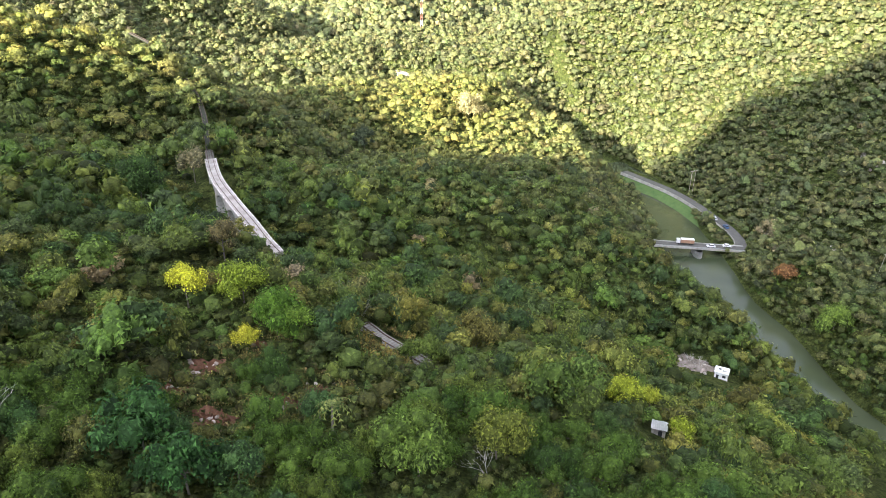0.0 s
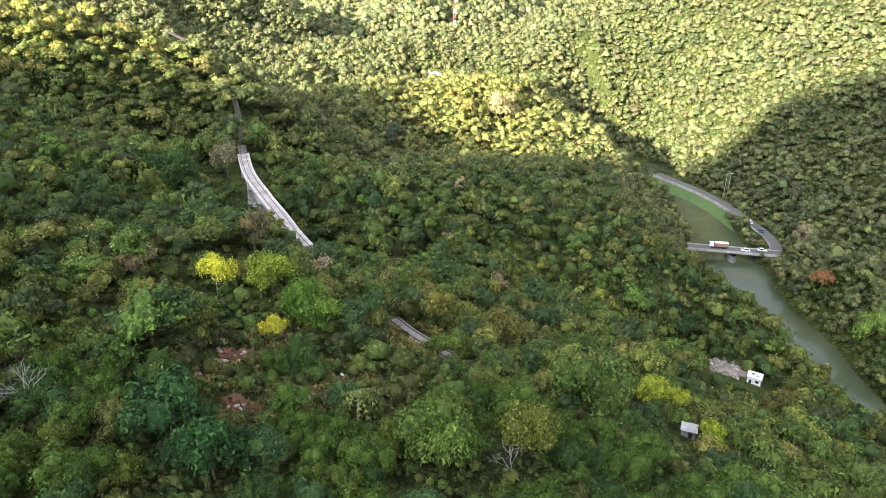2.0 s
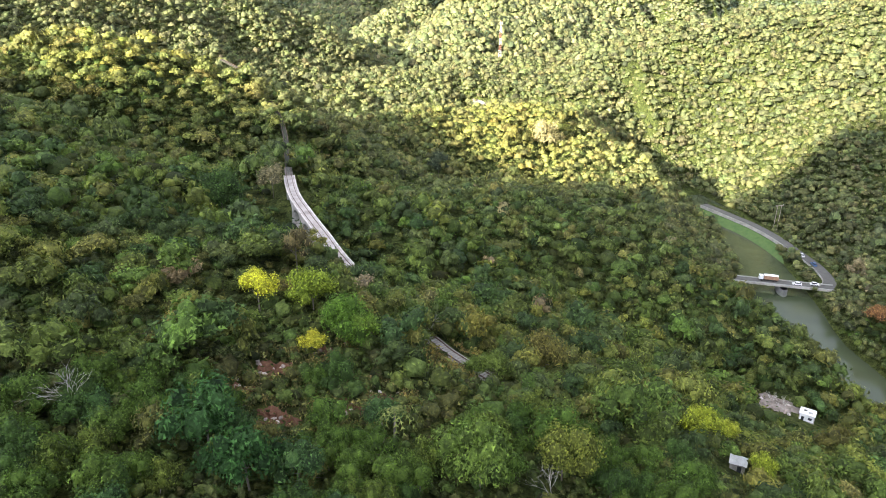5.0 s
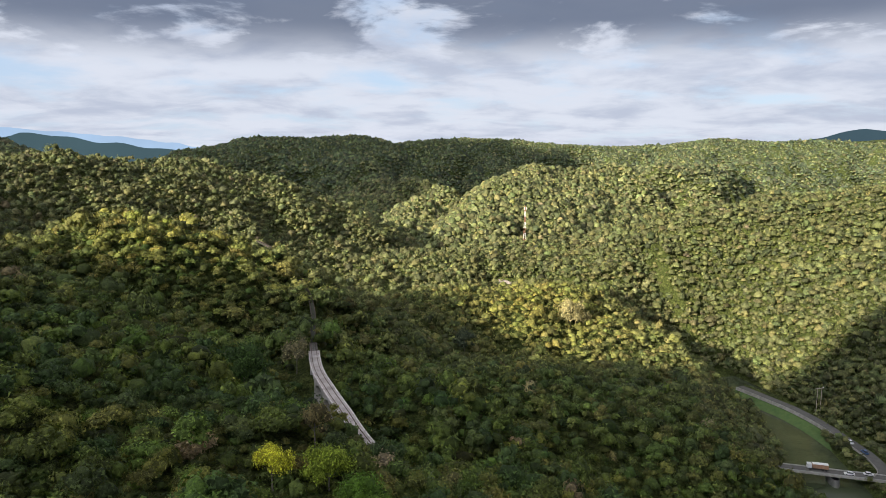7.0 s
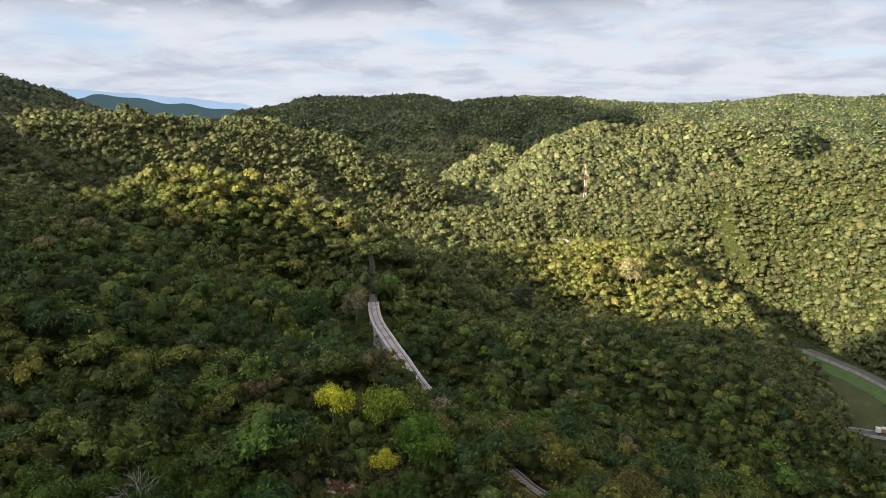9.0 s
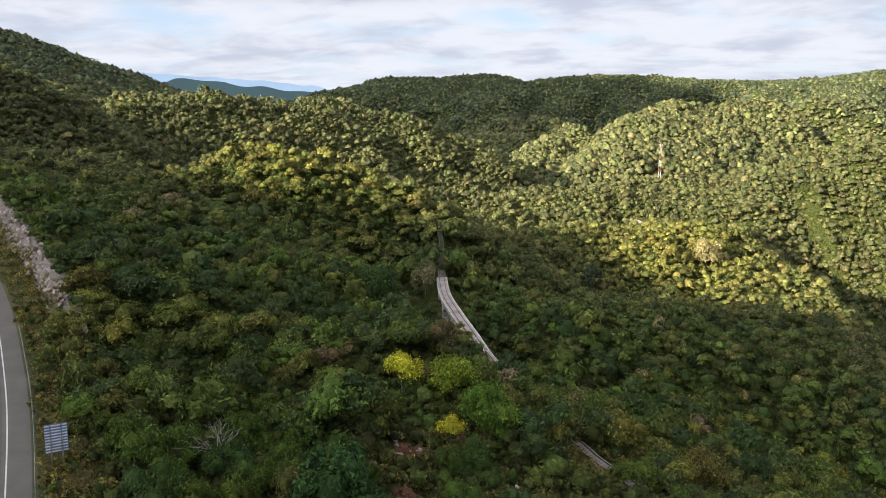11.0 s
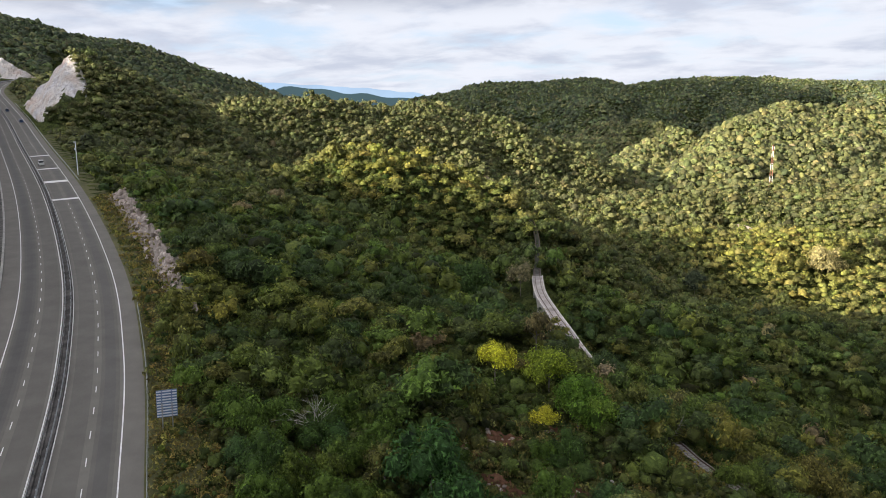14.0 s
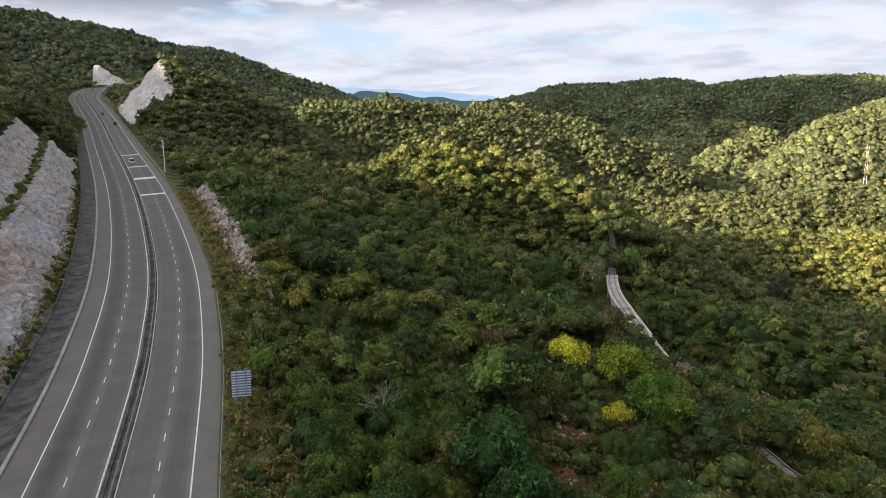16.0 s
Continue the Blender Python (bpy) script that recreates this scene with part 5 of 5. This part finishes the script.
def mast():
    x0, y0 = 75.5, 634.0
    z = ground_at(x0, y0)
    ob = thing("radio_mast", (x0, y0, z), "red and white lattice radio mast on the wooded hill", "radio mast")
    bands, high = 7, 36.0
    for k in range(bands):
        a, b = high * k / bands, high * (k + 1) / bands
        wa, wb = 1.2 - 0.8 * a / high, 1.2 - 0.8 * b / high
        bm = bmesh.new()
        for sx, sy in ((-1, -1), (1, -1), (1, 1), (-1, 1)):
            tube(bm, (sx * wa, sy * wa, a), (sx * wb, sy * wb, b), 0.08, 0.07, 6)
            tube(bm, (sx * wa, sy * wa, a), (-sy * wb, sx * wb, b), 0.06, 0.06, 5)
            tube(bm, (sx * wb, sy * wb, b), (-sy * wb, sx * wb, b), 0.05, 0.05, 5)
        part("lattice_section", bm, RED if k % 2 == 0 else WHITE_PAINT, ob)
    for k in range(3):
        ang = k * 2.1
        part("antenna", box(bmesh.new(), (0.3, 0.5, 2.4), (1.1 * math.cos(ang), 1.1 * math.sin(ang), 33.5), bevel=0.05), WHITE_PAINT, ob)


def h_pole(x0, y0, high, label, turn=0.3):
    z = ground_at(x0, y0)
    ob = thing("power_pole", (x0, y0, z), label, "power pole", turn=turn)
    for x1 in (-1.5, 1.5):
        part("pole", tube(bmesh.new(), (x1, 0, -1), (x1, 0, high), 0.19, 0.14), POLE_WOOD, ob)
    part("crossarm", box(bmesh.new(), (6.2, 0.22, 0.28), (0, 0, high - 0.6)), POLE_WOOD, ob)
    for x1 in (-2.8, 0, 2.8):
        part("insulator", tube(bmesh.new(), (x1, 0, high - 0.5), (x1, 0, high + 0.2), 0.1, 0.06), LIME, ob)


POLE_WOOD = surface("pole_wood", (0.30, 0.26, 0.2), (0.48, 0.42, 0.34), 1.2, 0.9)
mast()
h_pole(216, 380, 17.0, "two-legged timber power pole above the valley road")


def single_pole(x0, y0, high):
    ob = thing("utility_pole", (x0, y0, ground_at(x0, y0)), "leaning pale timber utility pole on the river bank", "utility pole")
    part("pole", tube(bmesh.new(), (0, 0, -1), (0.9, 0, high), 0.17, 0.12), POLE_WOOD, ob)
    part("crossarm", box(bmesh.new(), (1.8, 0.14, 0.16), (0.85, 0, high - 0.5)), POLE_WOOD, ob)


single_pole(246, 253, 12.0)


# ---- bare ground, rocks, rubble ----
def patch(name, label, x0, y0, rx, ry, mat, lift=0.25, seed=0, kind="structure", n=26):
    """An uneven patch of bare ground that follows the slope."""
    r = np.random.RandomState(seed)
    ang = np.linspace(0, 6.283, 33)[:-1]
    edge = 1 + 0.25 * np.sin(ang * 3 + r.uniform(0, 6)) + 0.2 * np.sin(ang * 5 + r.uniform(0, 6)) + 0.1 * r.normal(size=32)
    rad = np.linspace(0, 1, 9)[:, None]
    px, py = x0 + rx * rad * edge * np.cos(ang), y0 + ry * rad * edge * np.sin(ang)
    z = surface_at(px, py) + GROUND + lift + 0.25 * r.normal(size=px.shape) - 1.2 * rad**4
    v = np.stack([px, py, z], -1).reshape(-1, 3)
    i, j = np.meshgrid(np.arange(8), np.arange(32), indexing="ij")
    f = np.stack([i * 32 + j, (i + 1) * 32 + j, (i + 1) * 32 + (j + 1) % 32, i * 32 + (j + 1) % 32], -1).reshape(-1, 4)
    return tagged(new(name, mesh_of(name, v, f, mat)), label, "bare ground", kind=kind)


def rocks(label, x0, y0, spread, size, n, seed):
    r = np.random.RandomState(seed)
    for k in range(n):
        px, py = x0 + r.normal() * spread, y0 + r.normal() * spread
        ob = new("rock", boulders[r.randint(6)])
        ob.matrix_basis = Matrix.Translation((px, py, ground_at(px, py) + 0.3 * size)) @ Euler((r.uniform(0, 6), r.uniform(0, 6), r.uniform(0, 6))).to_matrix().to_4x4() @ Matrix.Scale(size * r.uniform(0.5, 1.3), 4)
        tagged(ob, label, "rock", "loose rocks")


for k, (x0, y0, rx, ry) in enumerate(SOILS):
    patch("bare_soil", "patch of bare reddish soil with stones", x0, y0, rx, ry, SOIL, 0.12, 40 + k)
    rocks("small pale stone on bare red soil", x0, y0, 1.2, 0.35, 6, 60 + k)
rocks("pale limestone boulder among scrub", -22, 82, 0.9, 0.6, 4, 71)
patch("rubble_ground", "pale stony ground beside the hut", 103.5, 160.5, 7.0, 5.0, surface("pale_rubble", (0.13, 0.105, 0.085), (0.34, 0.29, 0.25), 0.4, 0.95, fine=2.0, relief=0.3), 1.0, 80)
rocks("pale rubble stone beside the hut", 103.5, 160.5, 3.2, 0.8, 16, 81)
patch("scree", "pale pinkish rocky scar on the wooded hillside", 53, 546, 12, 9, BERM, 1.2, 82)
patch("scree", "pale rock outcrop over the river", 240, 281, 5, 4, ROCK, 1.5, 83)
rocks("white limestone rock above the river", 240, 281, 3.0, 1.5, 6, 84)
rocks("pale rock outcrop on the wooded slope", 282, 316, 4.0, 2.2, 7, 85)
patch("quarry_scar", "long pale cut on the dark mountain side", -870, 1075, 60, 20, ROCK, 9.0, 86)


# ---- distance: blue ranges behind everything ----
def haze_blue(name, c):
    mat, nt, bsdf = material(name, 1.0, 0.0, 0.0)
    # glows by itself; the blue of distance haze is put into the colour
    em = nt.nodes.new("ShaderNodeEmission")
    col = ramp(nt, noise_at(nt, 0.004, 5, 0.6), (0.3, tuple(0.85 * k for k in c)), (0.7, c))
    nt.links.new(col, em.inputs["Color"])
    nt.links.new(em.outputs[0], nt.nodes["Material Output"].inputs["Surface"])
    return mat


def backdrop(label, points, base, mat):
    """A far range: its skyline through the given points, down to below the valleys."""
    p = along([(a, b, c) for a, b, c in points], 25.0)
    p[:, 2] += 5.0 * rough(p[:, 0], p[:, 1], 160.0, 9)
    v = np.vstack([np.c_[p[:, :2], p[:, 2] + GROUND], np.c_[p[:, :2] * 1.02, np.full(len(p), base + GROUND)]])
    n = len(p)
    k = np.arange(n - 1)
    f = np.c_[k, k + 1, k + 1 + n, k + n]
    tagged(new("backdrop", mesh_of("backdrop", v, f, mat)), label, "mountains", kind="structure")


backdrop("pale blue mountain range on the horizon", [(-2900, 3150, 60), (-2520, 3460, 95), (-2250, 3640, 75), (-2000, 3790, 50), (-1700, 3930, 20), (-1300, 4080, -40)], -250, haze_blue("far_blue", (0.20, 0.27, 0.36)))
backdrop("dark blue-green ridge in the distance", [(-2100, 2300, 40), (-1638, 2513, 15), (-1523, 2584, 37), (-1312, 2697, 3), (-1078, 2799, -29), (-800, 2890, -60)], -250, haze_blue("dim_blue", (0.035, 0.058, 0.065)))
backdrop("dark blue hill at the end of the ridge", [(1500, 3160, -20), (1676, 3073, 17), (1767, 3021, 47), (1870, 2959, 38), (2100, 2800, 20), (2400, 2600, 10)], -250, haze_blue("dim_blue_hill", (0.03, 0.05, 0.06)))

# ---- single trees ----
def trunk_mesh(seed, high, girth):
    r = np.random.RandomState(seed)
    bm = bmesh.new()
    top = Vector((r.normal() * 0.25, r.normal() * 0.25, high))
    tube(bm, (0, 0, -0.6), top * 0.5, girth, girth * 0.75, 7)
    tube(bm, top * 0.5, top, girth * 0.75, girth * 0.4, 7)
    for k in range(5):
        ang = k * 1.26 + r.uniform(-0.4, 0.4)
        tip = Vector((math.cos(ang), math.sin(ang), 0.9)) * high * r.uniform(0.35, 0.55) + top * 0.55
        tube(bm, top * r.uniform(0.5, 0.8), tip, girth * 0.42, girth * 0.12, 5)
    me = bpy.data.meshes.new("trunk")
    bm.to_mesh(me)
    bm.free()
    me.materials.append(BARK)
    return me


def crown_mesh(seed, leaves, size, col, spread=0.12, lumps=11, flat=0.95):
    v, f, shade, nor = crown_shape(seed, leaves, size, lumps, flat, 5, 0.35, 0.72)
    r = np.random.RandomState(seed)
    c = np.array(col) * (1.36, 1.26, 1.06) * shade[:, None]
    c[-3 * leaves:] *= np.repeat(1 + spread * r.normal(size=(leaves, 1)), 3, axis=0).clip(0.5, 1.6)
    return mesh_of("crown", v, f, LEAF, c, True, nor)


def tree(trunk, crown, place, radius, tall, turn, label, group=""):
    """A tree: its trunk with limbs, and its crown; place is the foot."""
    ob = thing("tree", place, label, "tree", group, turn)
    t = new("trunk", trunk)
    t.parent = ob
    t.scale = (1, 1, tall / 4.0)
    c = new("crown", crown)
    c.parent = ob
    c.matrix_basis = Matrix.Translation((0, 0, 0.8 * tall)) @ Matrix.Diagonal((radius, radius, radius * 1.25, 1))
    return ob


TRUNKS = [trunk_mesh(500 + k, 4.0, 0.16) for k in range(4)]
KINDS = [((0.06, 0.105, 0.022), "dense mid-green broadleaf tree on the slope"), ((0.085, 0.12, 0.028), "olive-green broadleaf tree on the slope"),
         ((0.045, 0.085, 0.025), "dark green broadleaf tree on the slope"), ((0.075, 0.13, 0.03), "fresh green bushy tree on the slope"),
         ((0.12, 0.125, 0.05), "dry yellowish-green small tree on the slope"), ((0.05, 0.10, 0.04), "blue-green leafy tree on the slope")]
CROWNS = [[crown_mesh(600 + 10 * k + j, 2000, 0.048, col, 0.22, lumps=13) for j in range(2)] for k, (col, _) in enumerate(KINDS)]
r = np.random.RandomState(77)
tx, ty, tu = scatter(47, 84, 3.6, 1)
order = r.permutation(len(tx))[:300]
for k in order:
    px, py = float(tx[k]), float(ty[k])
    kind = r.choice(6, p=(0.30, 0.15, 0.19, 0.22, 0.04, 0.10))
    radius = 2.5 * math.exp(r.normal() * 0.25)
    tree(TRUNKS[r.randint(4)], CROWNS[kind][r.randint(2)], (px, py, ground_at(px, py)), radius, radius * r.uniform(0.55, 1.0), r.uniform(0, 6.28), KINDS[kind][1], "trees on the near slope")

for k, (label, px, py, radius, tall, col) in enumerate(NOTABLE):
    big = "lobed" in label
    n = 1800 if big else 3600
    if "half-bare" in label:
        n = 1600
    tree(TRUNKS[k % 4], crown_mesh(900 + k, n, 0.062 if big else 0.042, col, 0.22, 14), (px, py, ground_at(px, py)), radius, tall, k * 1.3, label)


def bare_tree(px, py, high, label, seed, mat):
    r = np.random.RandomState(seed)
    bm = bmesh.new()

    def grow(a, way, length, girth, level):
        b = a + way * length
        tube(bm, a, b, girth, girth * 0.7, 5 if level < 2 else 4)
        if level == 4:
            return
        for k in range(3 if level < 3 else 2):
            w = (way + Vector((r.normal(), r.normal(), r.normal() * 0.4 + 0.15)) * 0.55).normalized()
            grow(a + way * length * r.uniform(0.55, 1.0), w, length * r.uniform(0.55, 0.8), girth * 0.6, level + 1)

    for k in range(3):
        grow(Vector((0, 0, -0.5)), Vector((r.normal() * 0.35, r.normal() * 0.35, 1)).normalized(), high * 0.4, 0.05, 1)
    ob = thing("bare_tree", (px, py, ground_at(px, py)), label, "tree")
    part("crown", bm, mat, ob, "bare pale twigs and boughs")


PALE_BARK = surface("pale_bark", (0.34, 0.31, 0.27), (0.52, 0.49, 0.44), 2.0, 0.9)
bare_tree(-40.6, 66.5, 9.5, "leafless pale tree with a fan of thin branches", 31, PALE_BARK)
bare_tree(15.6, 65.0, 7.5, "leafless pale shrub among green trees", 32, PALE_BARK)
bare_tree(2.0, 113.5, 7.0, "leafless grey tree beside the railway", 33, PALE_BARK)
bare_tree(-3.0, 118.0, 7.0, "leafless grey tree above the railway", 34, PALE_BARK)
bare_tree(103.0, 158.0, 6.0, "dead pale brushwood beside the hut", 35, PALE_BARK)
bare_tree(101.0, 162.0, 5.0, "dead pale brushwood on the rubble", 36, PALE_BARK)


def palm(px, py, high, label, seed):
    r = np.random.RandomState(seed)
    ob = thing("palm", (px, py, ground_at(px, py)), label, "palm")
    part("trunk", tube(bmesh.new(), (0, 0, -0.5), (0.2, 0.1, high), 0.17, 0.12, 8), BARK, ob)
    for k in range(13):
        ang, rise = k * 2.4, r.uniform(0.1, 1.1)
        pts = []
        for j in range(7):
            t = j / 6
            out = 2.9 * t
            pts.append(Vector((0.2 + math.cos(ang) * out, 0.1 + math.sin(ang) * out, high + rise * 2.0 * t - 2.9 * t * t)))
        verts, faces = [], []
        side = Vector((-math.sin(ang), math.cos(ang), 0))
        for j in range(1, 7):
            for sgn in (-1, 1):
                a, b = pts[j], pts[j] - (pts[j] - pts[j - 1]) * 0.5
                tip = a + side * sgn * 0.75 * (1 - 0.5 * j / 6) + Vector((0, 0, -0.25))
                k0 = len(verts)
                verts += [a, b, tip]
                faces.append((k0, k0 + 1, k0 + 2))
        for a, b in zip(pts, pts[1:]):
            k0 = len(verts)
            verts += [a + side * 0.05, a - side * 0.05, b]
            faces.append((k0, k0 + 1, k0 + 2))
        me = mesh_of("frond", [v[:] for v in verts], faces, LEAF, np.tile((0.19, 0.22, 0.07), (len(verts), 1)))
        fo = new("frond", me)
        fo.parent = ob


palm(-4.0, 71.5, 5.0, "pale green palm among the scrub", 41)
palm(120, 300, 7.0, "palm standing out of the wooded slope", 42)


# ---- low scrub and creepers on the near slope ----
sx, sy, su = scatter(46, 105, 1.3, 51, low=True)
wood("scrub", "low leafy scrub and creepers between the near trees", sx, sy, 0.95, shapes(8, 34, 0.15, 700, lumps=2), 52, (0.0, 0.5), 0.3, (0.088, 0.112, 0.034))

r = np.random.RandomState(63)
sx, sy = r.uniform(-31, 1, 3600), r.uniform(68, 97, 3600)
near = np.zeros(len(sx), bool)
for a, b, c, d in SOILS:
    q = ((sx - a) / (c + 2.6)) ** 2 + ((sy - b) / (d + 2.8)) ** 2
    near |= (q < 1) & (q > r.uniform(0.02, 0.5, len(sx)))
wood("dry_grass", "dry straw-coloured grass and weeds round the bare soil", sx[near], sy[near], 0.55, shapes(6, 18, 0.22, 790, lumps=3, flat=0.9, ring=0), 64, (0.1, 0.7), 0.35, (0.21, 0.185, 0.075))

sx, sy, su = scatter(46, 130, 0.62, 53, True)
wood("verge_grass", "dry yellow-green grass and weeds on the verge", sx, sy, 0.5, shapes(8, 15, 0.26, 760, lumps=3, flat=0.9, ring=0), 54, (0.0, 0.35), 0.4, (0.19, 0.165, 0.055))
sx, sy, su = scatter(130, 230, 1.2, 57, True)
wood("verge_grass", "dry grass along the verge farther off", sx, sy, 0.75, shapes(6, 14, 0.28, 770, lumps=3, flat=0.9, ring=0), 58, (0.0, 0.35), 0.35, (0.19, 0.165, 0.055))
sx, sy, su = scatter(46, 140, 2.3, 55, True)
out = (su > 11.9) & (su < 19) & (np.hypot(sx + 56, sy - 59) > 2.5)
wood("verge_weeds", "tall green weeds and creepers over the verge", sx[out], sy[out], 0.8, shapes(8, 44, 0.15, 780, lumps=2), 56, (0.0, 0.6), 0.35)


# bushes along the foot of the cutting, on its ledge and over its edge
def ledge(s0, s1, u0, u1, h, n, seed):
    r = np.random.RandomState(seed)
    m = [on_road(r.uniform(s0, s1), r.uniform(u0, u1)).translation for _ in range(n)]
    return np.array([v.x for v in m]), np.array([v.y for v in m]), np.array([v.z for v in m]) - GROUND + h


for k, (s0, s1, u0, u1, h, n, size) in enumerate(((600, 900, -15.9, -17.0, 0.5, 300, 0.5), (600, 900, -24.8, -26.8, 10.6, 420, 0.75), (600, 900, -34.5, -37.0, 18.8, 260, 1.0), (692, 802, 18.8, 20.5, 3.8, 150, 0.9))):
    lx, ly, lz = ledge(s0, s1, u0, u1, h, n, 90 + k)
    wood("ledge_scrub", "straggling green bushes on a ledge of the rock cutting", lx, ly, size, shapes(5, 40, 0.16, 800 + 10 * k, lumps=2), 95 + k, (0.0, 0.5), 0.4, z=lz)
